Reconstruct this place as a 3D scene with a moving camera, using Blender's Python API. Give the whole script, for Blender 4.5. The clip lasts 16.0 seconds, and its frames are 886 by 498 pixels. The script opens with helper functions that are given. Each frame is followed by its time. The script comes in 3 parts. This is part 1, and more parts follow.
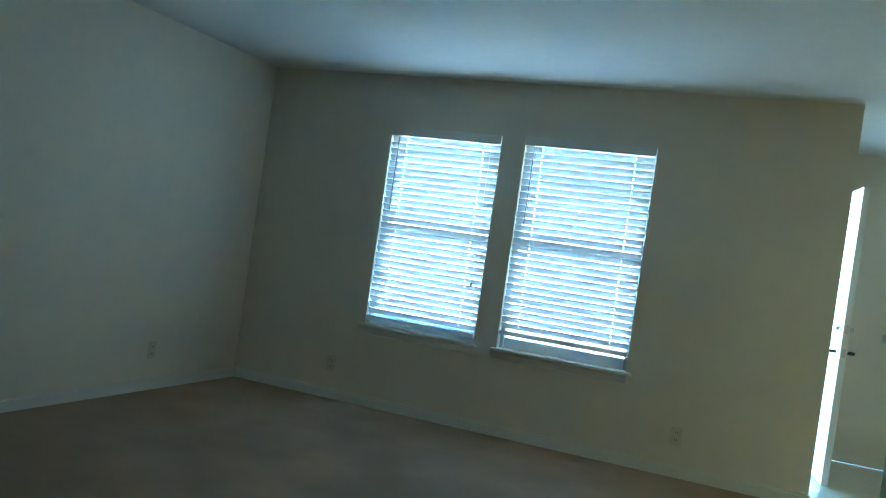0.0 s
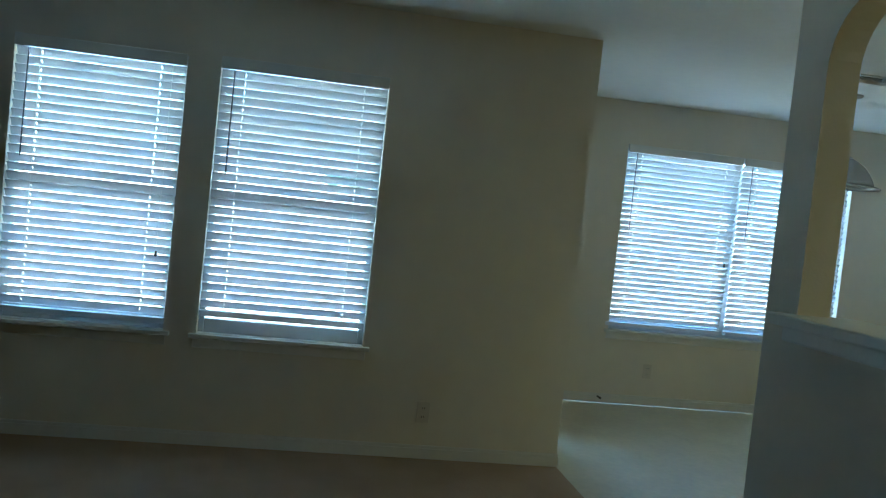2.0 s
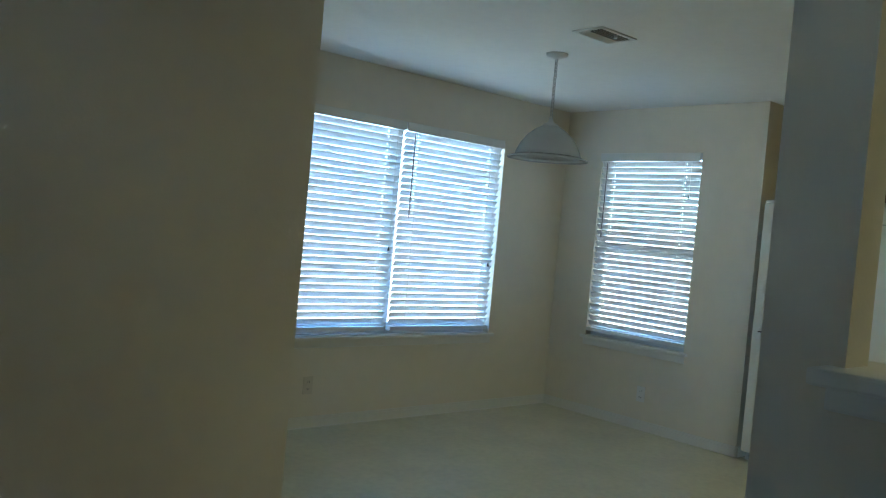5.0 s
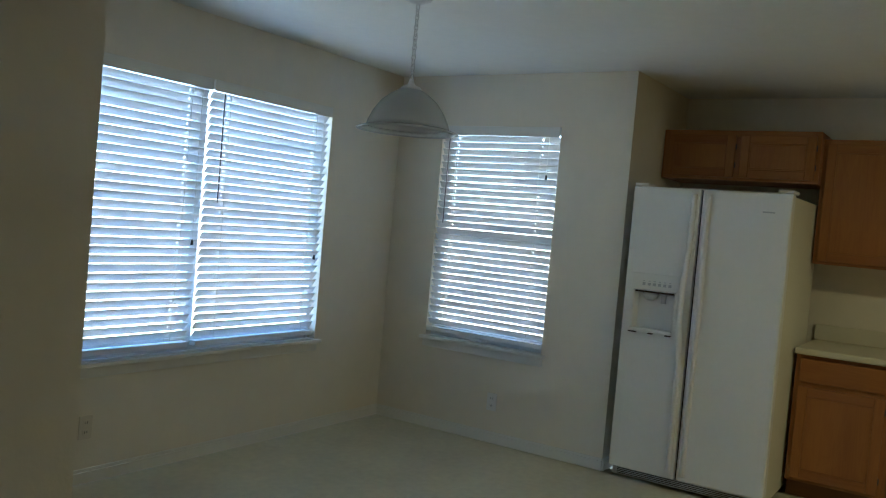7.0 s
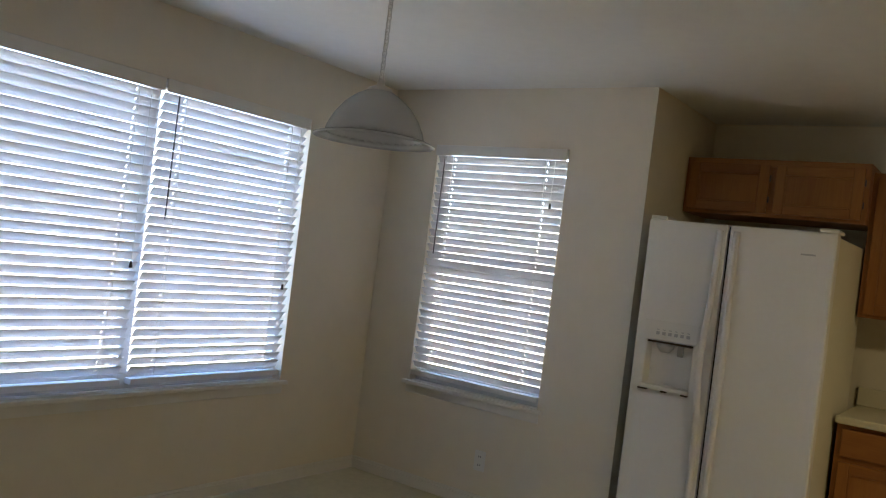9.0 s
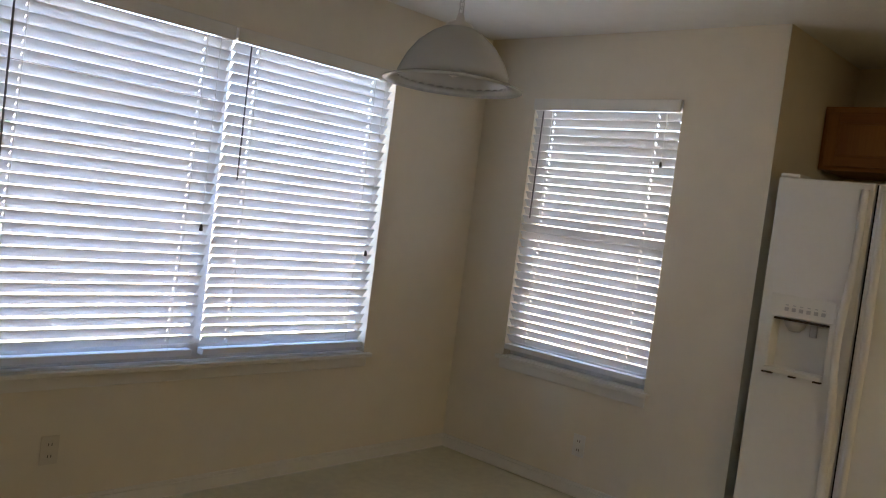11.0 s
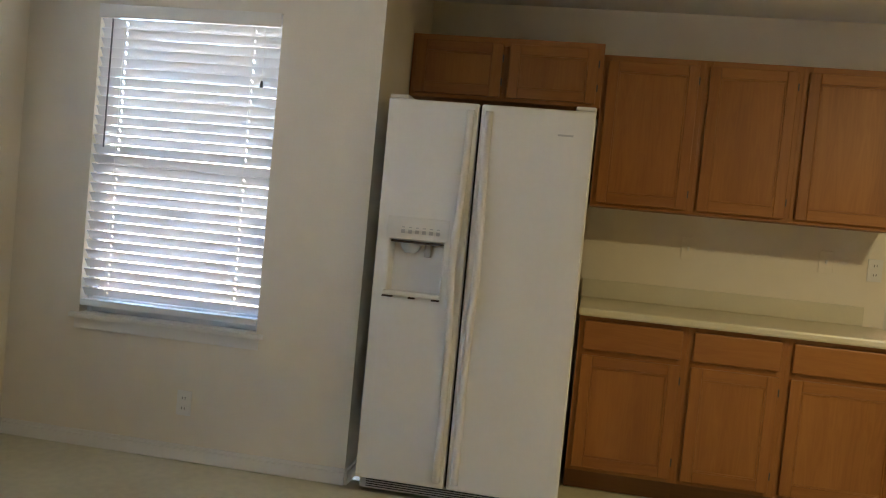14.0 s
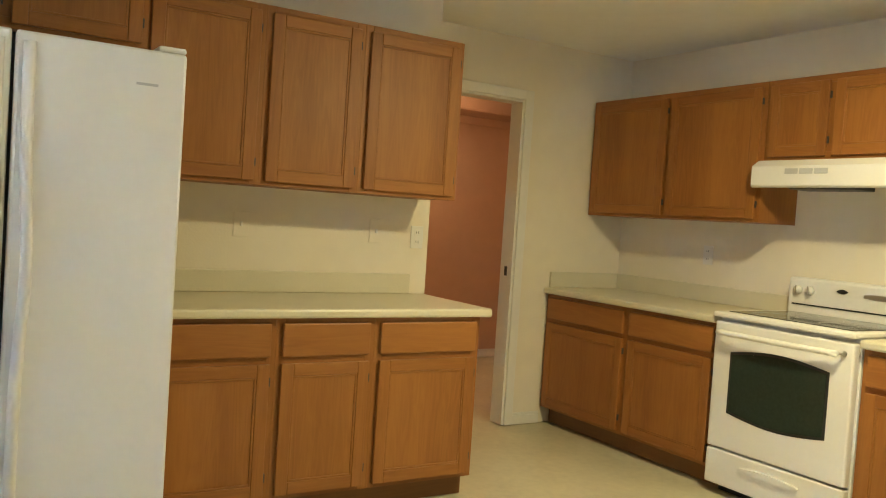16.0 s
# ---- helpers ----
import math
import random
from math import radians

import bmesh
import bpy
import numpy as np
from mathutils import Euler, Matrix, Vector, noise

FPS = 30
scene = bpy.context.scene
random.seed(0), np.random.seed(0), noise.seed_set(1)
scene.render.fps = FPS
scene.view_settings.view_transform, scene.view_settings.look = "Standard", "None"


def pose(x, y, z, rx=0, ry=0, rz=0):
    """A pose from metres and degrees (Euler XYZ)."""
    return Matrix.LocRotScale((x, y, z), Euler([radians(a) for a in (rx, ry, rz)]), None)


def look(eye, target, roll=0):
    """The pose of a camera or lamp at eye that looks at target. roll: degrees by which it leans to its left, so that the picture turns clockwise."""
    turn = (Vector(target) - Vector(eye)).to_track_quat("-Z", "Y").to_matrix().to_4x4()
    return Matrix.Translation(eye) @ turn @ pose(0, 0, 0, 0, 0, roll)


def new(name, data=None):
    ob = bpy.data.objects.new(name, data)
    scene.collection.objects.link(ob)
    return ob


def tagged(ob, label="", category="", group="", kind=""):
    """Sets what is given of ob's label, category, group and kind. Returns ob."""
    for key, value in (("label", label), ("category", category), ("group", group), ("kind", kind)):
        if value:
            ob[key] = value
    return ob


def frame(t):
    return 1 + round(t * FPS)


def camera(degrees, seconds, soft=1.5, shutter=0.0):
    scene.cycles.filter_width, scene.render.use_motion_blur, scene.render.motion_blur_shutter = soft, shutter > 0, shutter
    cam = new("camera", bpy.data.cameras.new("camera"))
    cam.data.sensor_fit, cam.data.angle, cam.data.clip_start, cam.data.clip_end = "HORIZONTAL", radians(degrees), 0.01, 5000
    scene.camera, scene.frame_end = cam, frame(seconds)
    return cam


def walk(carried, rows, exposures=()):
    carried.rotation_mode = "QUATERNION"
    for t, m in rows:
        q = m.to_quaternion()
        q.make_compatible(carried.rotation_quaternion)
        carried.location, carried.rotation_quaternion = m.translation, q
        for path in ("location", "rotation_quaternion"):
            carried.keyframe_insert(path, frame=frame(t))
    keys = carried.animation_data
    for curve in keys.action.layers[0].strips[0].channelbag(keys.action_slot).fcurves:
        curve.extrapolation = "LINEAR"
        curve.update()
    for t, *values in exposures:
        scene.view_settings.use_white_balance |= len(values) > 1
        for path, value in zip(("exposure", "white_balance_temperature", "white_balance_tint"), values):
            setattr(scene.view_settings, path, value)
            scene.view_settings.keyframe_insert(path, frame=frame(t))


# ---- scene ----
cam = camera(56.0, 16.0, soft=1.1)
PATH = [
    (0, (-0.322, -5.515, 1.248), (-1.057, -3.656, 1.239), 8.2),
    (0.5, (-0.88, -5.302, 1.26), (-1.27, -3.345, 1.242), 7.3),
    (1, (-1.014, -5.066, 1.301), (-1.191, -3.075, 1.255), 6.6),
    (1.5, (-1.315, -4.828, 1.339), (-1.216, -2.832, 1.274), 6.5),
    (2, (-1.45, -4.562, 1.352), (-1.138, -2.588, 1.277), 6.1),
    (2.5, (-1.528, -4.252, 1.355), (-1.029, -2.317, 1.278), 5.8),
    (3, (-1.643, -3.922, 1.342), (-0.939, -2.051, 1.272), 5.4),
    (3.5, (-1.734, -3.568, 1.353), (-0.821, -1.79, 1.282), 5.2),
    (4, (-1.763, -3.269, 1.362), (-0.681, -1.588, 1.295), 5.3),
    (6.5, (-1.28, -1.959, 1.409), (0.33, -0.773, 1.353), 4.8),
    (7, (-1.126, -1.754, 1.439), (0.549, -0.662, 1.371), 5.0),
    (7.5, (-0.912, -1.693, 1.464), (0.77, -0.613, 1.404), 5.1),
    (8, (-0.673, -1.638, 1.451), (0.994, -0.532, 1.437), 5.9),
    (10.5, (-0.261, -1.477, 1.442), (1.314, -0.245, 1.394), 7.9),
    (11, (-0.076, -1.4, 1.426), (1.401, -0.055, 1.326), 7.2),
    (11.5, (0.071, -1.328, 1.405), (1.44, 0.124, 1.279), 6.9),
    (12, (0.115, -1.38, 1.395), (1.433, 0.118, 1.259), 6.4),
    (12.5, (0.09, -1.244, 1.379), (1.578, 0.086, 1.24), 6.4),
    (13, (-0.165, -1.117, 1.327), (1.616, -0.214, 1.22), 6.2),
    (13.5, (-0.077, -0.999, 1.307), (1.831, -0.407, 1.21), 5.7),
    (14, (0.09, -0.873, 1.267), (2.059, -0.535, 1.181), 5.4),
    (14.5, (0.257, -0.597, 1.239), (2.255, -0.606, 1.161), 4.7),
    (15, (0.516, -0.246, 1.268), (2.459, -0.709, 1.179), 5.0),
    (15.5, (0.716, -0.198, 1.272), (2.56, -0.967, 1.195), 4.5),
    (16, (0.942, -0.184, 1.286), (2.642, -1.235, 1.213), 3.8),
]
walk(cam, [(t, look(eye, target, roll)) for t, eye, target, roll in PATH],
     [(0, 4.85, 4150, -18), (1.0, 4.7, 4200, -18), (1.5, 4.45, 4350, -15), (2.0, 4.0, 4450, -13), (3.0, 3.75, 4500, -12), (3.5, 3.9, 4600, -10), (4.2, 4.15, 4650, -9), (6.5, 3.85, 4750, -4), (7.0, 3.85, 4850, -2), (7.5, 3.95, 5050, 2), (8.0, 3.85, 5250, 6),
      (10.5, 3.9, 6150, 16), (11.0, 3.85, 6150, 16), (11.5, 3.42, 6150, 16), (12.0, 3.25, 6150, 16), (12.5, 3.25, 6100, 16), (13.0, 3.85, 6000, 15), (13.5, 4.35, 5900, 13), (14.5, 4.65, 5850, 9), (15.2, 5.15, 5800, 6), (16.0, 5.45, 5750, 3)])

# ---- world and lights ----
world = bpy.data.worlds.new("sky")
scene.world = world
world.use_nodes = True
wn = world.node_tree.nodes
sky = wn.new("ShaderNodeTexSky")
sky.sky_type, sky.sun_disc = "NISHITA", False
sky.sun_elevation, sky.sun_rotation = radians(48), radians(225)
world.node_tree.links.new(sky.outputs[0], wn["Background"].inputs[0])
wn["Background"].inputs[1].default_value = 0.15
sun_data = bpy.data.lights.new("sun", "SUN")
sun_data.energy, sun_data.angle, sun_data.color = 4.0, radians(0.5), (1.0, 0.95, 0.86)
sun = new("sun", sun_data)
sun.matrix_world = look((-14, -14, 22), (0, 0, 0))


def lamp(name, kind, where, energy, size, colour):
    d = bpy.data.lights.new(name, kind)
    d.energy, d.color = energy, colour
    if kind == "AREA":
        d.shape, d.size = "DISK", size
    else:
        d.shadow_soft_size = size
    o = new(name, d)
    o.location = where
    return o


lamp("kitchen_bulb", "AREA", (2.5, -2.7, 2.318), 1.3, 0.24, (1.0, 0.78, 0.38))
lamp("laundry_bulb", "POINT", (7.05, -3.5, 2.27), 1.05, 0.06, (1.0, 0.57, 0.28))


# ---- materials ----
def material(name, colour, rough=0.6, metal=0.0, spread=0.06, grain=60.0, bump=0.0, bump_scale=200.0, stain=1.2,
             stretch=(1, 1, 1), coat=0.0):
    """Paint or plastic: a base colour that varies at two scales, and a fine relief."""
    m = bpy.data.materials.new(name)
    m.use_nodes = True
    n, l = m.node_tree.nodes, m.node_tree.links
    b = n["Principled BSDF"]
    b.inputs["Roughness"].default_value, b.inputs["Metallic"].default_value = rough, metal
    b.inputs["Coat Weight"].default_value = coat
    tc, mp = n.new("ShaderNodeTexCoord"), n.new("ShaderNodeMapping")
    mp.inputs["Scale"].default_value = stretch
    l.new(tc.outputs["Object"], mp.inputs["Vector"])
    fine, broad = n.new("ShaderNodeTexNoise"), n.new("ShaderNodeTexNoise")
    fine.inputs["Scale"].default_value, broad.inputs["Scale"].default_value = grain, stain
    fine.inputs["Detail"].default_value = broad.inputs["Detail"].default_value = 5
    for t in (fine, broad):
        l.new(mp.outputs[0], t.inputs["Vector"])
    add = n.new("ShaderNodeMath")
    add.operation = "ADD"
    l.new(fine.outputs["Fac"], add.inputs[0])
    l.new(broad.outputs["Fac"], add.inputs[1])
    ramp = n.new("ShaderNodeMapRange")
    ramp.inputs["From Min"].default_value, ramp.inputs["From Max"].default_value = 0.6, 1.4
    ramp.inputs["To Min"].default_value, ramp.inputs["To Max"].default_value = 1 - spread, 1 + spread
    l.new(add.outputs[0], ramp.inputs["Value"])
    mul = n.new("ShaderNodeVectorMath")
    mul.operation = "SCALE"
    mul.inputs[0].default_value = colour
    l.new(ramp.outputs[0], mul.inputs["Scale"])
    l.new(mul.outputs[0], b.inputs["Base Color"])
    if bump:
        tex, bp = n.new("ShaderNodeTexNoise"), n.new("ShaderNodeBump")
        tex.inputs["Scale"].default_value, tex.inputs["Detail"].default_value = bump_scale, 3
        l.new(mp.outputs[0], tex.inputs["Vector"])
        bp.inputs["Strength"].default_value, bp.inputs["Distance"].default_value = bump, 0.004
        l.new(tex.outputs["Fac"], bp.inputs["Height"])
        l.new(bp.outputs[0], b.inputs["Normal"])
    return m


def oak(name, stretch, tone=1.0):
    """Oak with a honey stain; the grain runs along the axis that is stretched least."""
    m = bpy.data.materials.new(name)
    m.use_nodes = True
    n, l = m.node_tree.nodes, m.node_tree.links
    b = n["Principled BSDF"]
    b.inputs["Roughness"].default_value, b.inputs["Coat Weight"].default_value = 0.48, 0.0
    tc, info, off = n.new("ShaderNodeTexCoord"), n.new("ShaderNodeObjectInfo"), n.new("ShaderNodeVectorMath")
    off.operation = "ADD"
    l.new(tc.outputs["Object"], off.inputs[0])
    shift = n.new("ShaderNodeMath")
    shift.operation = "MULTIPLY"
    shift.inputs[1].default_value = 13.0
    l.new(info.outputs["Random"], shift.inputs[0])
    l.new(shift.outputs[0], off.inputs[1])
    mp = n.new("ShaderNodeMapping")
    mp.inputs["Scale"].default_value = stretch
    l.new(off.outputs[0], mp.inputs["Vector"])
    rings, pores, broad = n.new("ShaderNodeTexNoise"), n.new("ShaderNodeTexNoise"), n.new("ShaderNodeTexNoise")
    rings.inputs["Scale"].default_value, rings.inputs["Detail"].default_value = 2.4, 4
    rings.inputs["Distortion"].default_value = 1.4
    pores.inputs["Scale"].default_value, pores.inputs["Detail"].default_value = 14, 5
    broad.inputs["Scale"].default_value, broad.inputs["Distortion"].default_value = 0.7, 0.3
    for t in (rings, pores, broad):
        l.new(mp.outputs[0], t.inputs["Vector"])
    bands = n.new("ShaderNodeMath")
    bands.operation = "PINGPONG"
    bands.inputs[1].default_value = 0.5
    five = n.new("ShaderNodeMath")
    five.operation = "MULTIPLY"
    five.inputs[1].default_value = 5.0
    l.new(rings.outputs["Fac"], five.inputs[0])
    l.new(five.outputs[0], bands.inputs[0])
    sum1, mix = n.new("ShaderNodeMath"), n.new("ShaderNodeMath")
    for node, k in ((sum1, 0.3), (mix, 0.25)):
        node.operation = "MULTIPLY_ADD"
        node.inputs[1].default_value = k
    l.new(bands.outputs[0], sum1.inputs[0])
    l.new(broad.outputs["Fac"], sum1.inputs[2])
    l.new(pores.outputs["Fac"], mix.inputs[0])
    l.new(sum1.outputs[0], mix.inputs[2])
    ramp = n.new("ShaderNodeValToRGB")
    ramp.color_ramp.elements[0].position, ramp.color_ramp.elements[1].position = 0.42, 0.95
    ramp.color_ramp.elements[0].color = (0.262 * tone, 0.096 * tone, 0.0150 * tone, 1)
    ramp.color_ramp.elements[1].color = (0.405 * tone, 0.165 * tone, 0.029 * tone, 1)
    l.new(mix.outputs[0], ramp.inputs[0])
    l.new(ramp.outputs[0], b.inputs["Base Color"])
    bp = n.new("ShaderNodeBump")
    bp.inputs["Strength"].default_value, bp.inputs["Distance"].default_value = 0.25, 0.002
    l.new(pores.outputs["Fac"], bp.inputs["Height"])
    l.new(bp.outputs[0], b.inputs["Normal"])
    return m


def glass(name, colour=(1, 1, 1), rough=0.0):
    m = bpy.data.materials.new(name)
    m.use_nodes = True
    b = m.node_tree.nodes["Principled BSDF"]
    b.inputs["Base Color"].default_value = (*colour, 1)
    b.inputs["Transmission Weight"].default_value, b.inputs["Roughness"].default_value = 1.0, rough
    b.inputs["IOR"].default_value = 1.1 if rough == 0 else 1.4
    return m


def translucent(name, colour, share, rough=0.5, clear=0.0):
    """Thin white plastic that lets part of the light through."""
    m = bpy.data.materials.new(name)
    m.use_nodes = True
    n, l = m.node_tree.nodes, m.node_tree.links
    b, out = n["Principled BSDF"], n["Material Output"]
    b.inputs["Base Color"].default_value, b.inputs["Roughness"].default_value = (*colour, 1), rough
    tr, mx = n.new("ShaderNodeBsdfTranslucent"), n.new("ShaderNodeMixShader")
    tr.inputs["Color"].default_value = (*colour, 1)
    mx.inputs[0].default_value = share
    l.new(b.outputs[0], mx.inputs[1])
    l.new(tr.outputs[0], mx.inputs[2])
    last = mx
    if clear:
        cl, last = n.new("ShaderNodeBsdfTransparent"), n.new("ShaderNodeMixShader")
        last.inputs[0].default_value = clear
        l.new(mx.outputs[0], last.inputs[1])
        l.new(cl.outputs[0], last.inputs[2])
    l.new(last.outputs[0], out.inputs["Surface"])
    return m


M = {
    "wall": material("cream_wall_paint", (0.785, 0.725, 0.60), 0.75, spread=0.035, grain=9, bump=0.2, bump_scale=90, stain=0.7),
    "ceiling": material("white_ceiling_paint", (0.83, 0.82, 0.78), 0.85, spread=0.03, grain=14, bump=0.5, bump_scale=70),
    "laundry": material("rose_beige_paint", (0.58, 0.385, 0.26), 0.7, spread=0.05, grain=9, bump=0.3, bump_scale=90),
    "trim": material("white_trim_paint", (0.78, 0.76, 0.70), 0.42, spread=0.03, grain=30, bump=0.08, bump_scale=60),
    "carpet": material("tan_carpet", (0.43, 0.32, 0.215), 0.98, spread=0.22, grain=260, bump=1.0, bump_scale=420, stain=2.2),
    "vinyl": material("beige_vinyl_floor", (0.56, 0.52, 0.37), 0.36, spread=0.12, grain=22, bump=0.10, bump_scale=120, stain=3.0),
    "enamel": material("white_appliance_enamel", (0.80, 0.79, 0.76), 0.34, spread=0.02, grain=40, bump=0.10, bump_scale=260),
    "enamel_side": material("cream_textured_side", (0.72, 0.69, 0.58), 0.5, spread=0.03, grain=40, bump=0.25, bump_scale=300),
    "plastic": material("white_plastic", (0.78, 0.77, 0.73), 0.4, spread=0.02),
    # near-black so the wand reads as a silhouette against the bright window
    "wand": material("silhouette_plastic_wand", (0.13, 0.13, 0.14), 0.3, spread=0.05),
    "almond": material("almond_plastic", (0.68, 0.62, 0.51), 0.45, spread=0.03),
    "grey_plastic": material("pale_grey_plastic", (0.50, 0.50, 0.50), 0.45, spread=0.05),
    "laminate": material("cream_laminate", (0.66, 0.615, 0.47), 0.36, spread=0.07, grain=300, stain=5),
    "black_glass": material("black_ceramic_glass", (0.012, 0.012, 0.014), 0.08, spread=0.2),
    "oven_glass": material("dark_oven_glass", (0.025, 0.04, 0.034), 0.06, spread=0.2),
    "black": material("black_rubber", (0.015, 0.015, 0.016), 0.6, spread=0.2),
    "grime": material("brown_grime", (0.05, 0.035, 0.03), 0.8, spread=0.3),
    "chrome": material("brushed_nickel", (0.60, 0.58, 0.55), 0.28, 1.0, spread=0.05),
    "white_metal": material("white_metal", (0.72, 0.71, 0.68), 0.45, spread=0.03),
    "dark_metal": material("dark_metal", (0.08, 0.075, 0.07), 0.5, 0.6, spread=0.2),
    "oak_v": oak("oak_grain_upright", (7, 7, 0.55), 0.88),
    "oak_h": oak("oak_grain_level", (0.55, 7, 7), 0.88),
    # same oak at lower tone: shade under the cabinets put into the colour
    "oak_shade": oak("oak_shaded_toe", (0.55, 7, 7), 0.5),
    "slat": translucent("white_blind_slat", (0.84, 0.84, 0.84), 0.20),
    "shade": translucent("frosted_glass_shade", (0.62, 0.62, 0.61), 0.30, 0.12, 0.2),
    "glass": glass("window_glass"),
    "frame": material("white_vinyl_frame", (0.72, 0.73, 0.73), 0.4, spread=0.03),
    "grass": material("dry_ground", (0.27, 0.24, 0.18), 0.95, spread=0.35, grain=30, bump=1.0, bump_scale=60, stain=0.6),
    "concrete": material("pale_concrete", (0.45, 0.43, 0.40), 0.85, spread=0.12, grain=30, bump=0.3, bump_scale=90),
    "cedar": material("weathered_cedar", (0.46, 0.37, 0.29), 0.85, spread=0.2, grain=12, bump=0.4, bump_scale=60, stretch=(6, 6, 0.5)),
    "siding": material("tan_siding", (0.64, 0.59, 0.52), 0.7, spread=0.06),
    "shingle": material("grey_shingle", (0.14, 0.13, 0.13), 0.9, spread=0.25, grain=12),
}


# ---- building tools ----
def box(bm, x0, y0, z0, x1, y1, z1, bevel=0.0):
    v = [bm.verts.new(p) for p in ((x0, y0, z0), (x1, y0, z0), (x1, y1, z0), (x0, y1, z0),
                                   (x0, y0, z1), (x1, y0, z1), (x1, y1, z1), (x0, y1, z1))]
    f = [bm.faces.new([v[i] for i in q]) for q in ((0, 3, 2, 1), (4, 5, 6, 7), (0, 1, 5, 4), (1, 2, 6, 5), (2, 3, 7, 6), (3, 0, 4, 7))]
    if bevel:
        e = list({e for face in f for e in face.edges})
        bmesh.ops.bevel(bm, geom=e, offset=bevel, segments=2, affect="EDGES", profile=0.5)
    return bm


def boxes(*rows, bevel=0.0):
    bm = bmesh.new()
    for r in rows:
        box(bm, *r, bevel=bevel)
    return bm


def lathe(profile, steps=32, axis="Z", at=(0, 0, 0)):
    """A body of revolution from (radius, height) pairs."""
    bm = bmesh.new()
    rings = []
    for r, h in profile:
        ring = []
        for i in range(steps):
            a = 2 * math.pi * i / steps
            c, s = r * math.cos(a), r * math.sin(a)
            p = (c, s, h) if axis == "Z" else ((c, h, s) if axis == "Y" else (h, c, s))
            ring.append(bm.verts.new(Vector(p) + Vector(at)))
        rings.append(ring)
    for a, b in zip(rings, rings[1:]):
        for i in range(steps):
            bm.faces.new((a[i], a[(i + 1) % steps], b[(i + 1) % steps], b[i]))
    bmesh.ops.remove_doubles(bm, verts=bm.verts, dist=1e-5)
    bmesh.ops.recalc_face_normals(bm, faces=bm.faces)
    return bm


def tube(points, radius, steps=8, flat=1.0):
    """A rod along a line of points; flat squeezes it across its second axis."""
    bm = bmesh.new()
    pts = [Vector(p) for p in points]
    rings = []
    for i, p in enumerate(pts):
        d = (pts[min(i + 1, len(pts) - 1)] - pts[max(i - 1, 0)]).normalized()
        u = d.cross(Vector((0, 1, 0))) if abs(d.y) < 0.9 else d.cross(Vector((1, 0, 0)))
        u.normalize()
        w = d.cross(u)
        rings.append([bm.verts.new(p + radius * (u * math.cos(2 * math.pi * k / steps) + w * flat * math.sin(2 * math.pi * k / steps))) for k in range(steps)])
    for a, b in zip(rings, rings[1:]):
        for k in range(steps):
            bm.faces.new((a[k], a[(k + 1) % steps], b[(k + 1) % steps], b[k]))
    bm.faces.new(rings[0][::-1])
    bm.faces.new(rings[-1])
    bmesh.ops.recalc_face_normals(bm, faces=bm.faces)
    return bm


def mesh_of(name, bm, mat, smooth=False):
    me = bpy.data.meshes.new(name)
    bm.to_mesh(me)
    bm.free()
    me.materials.append(mat)
    if smooth:
        for p in me.polygons:
            p.use_smooth = True
    return me


def part(name, bm, mat, parent=None, label="", smooth=False, at=None):
    o = new(name, mesh_of(name, bm, M[mat], smooth))
    if parent is not None:
        o.parent = parent
    if at is not None:
        o.location = at
    return tagged(o, label) if label else o


def thing(name, m, label, category, group="", kind=""):
    o = new(name)
    o.matrix_basis = m
    return tagged(o, label, category, group, kind)


def structure(name, bm, mat, label="", category=""):
    return tagged(part(name, bm, mat), label or name.replace("_", " "), category or name.split("_")[0], kind="structure")


# ---- the plan ----
HIGH = 2.44
LEFT, SOUTH = -4.1, -7.4          # living room
NOOK_N, NOOK_E = 1.85, 3.70       # breakfast nook
ALC = 0.10                       # north return of the fridge recess
KE, KS = 4.70, -4.23              # kitchen walls
KD, STUB = 5.18, -2.41            # laundry doorway wall, set back behind the end of the cabinet wall
BX0, BX1, BEND = 0.185, 0.305, -1.785  # partition with the serving hatch
T = 0.15
AX = 0.055                        # end of the window wall
DY0, DY1 = 0.66, 1.58             # garden door
LY0, LY1, LH = -3.335, -2.575, 2.06   # laundry doorway
WINDOWS = {"w1": (-3.03, -2.178, 0.60, 2.06), "w2": (-2.008, -1.115, 0.60, 2.075)}
NW = (0.975, 2.968, 0.60, 2.10)
SW = (0.575, 1.475, 0.635, 2.095)


def wall_run(along, a0, a1, b0, b1, holes):
    """A wall along x or y, from a0 to a1, b0 to b1 thick, with openings (a, a, z, z)."""
    rows, cur = [], a0
    for h0, h1, z0, z1 in sorted(holes):
        rows.append((cur, h0, 0, HIGH))
        if z0 > 0:
            rows.append((h0, h1, 0, z0))
        rows.append((h0, h1, z1, HIGH))
        cur = h1
    rows.append((cur, a1, 0, HIGH))
    if along == "x":
        return boxes(*[(p, b0, z0, q, b1, z1) for p, q, z0, z1 in rows])
    return boxes(*[(b0, p, z0, b1, q, z1) for p, q, z0, z1 in rows])


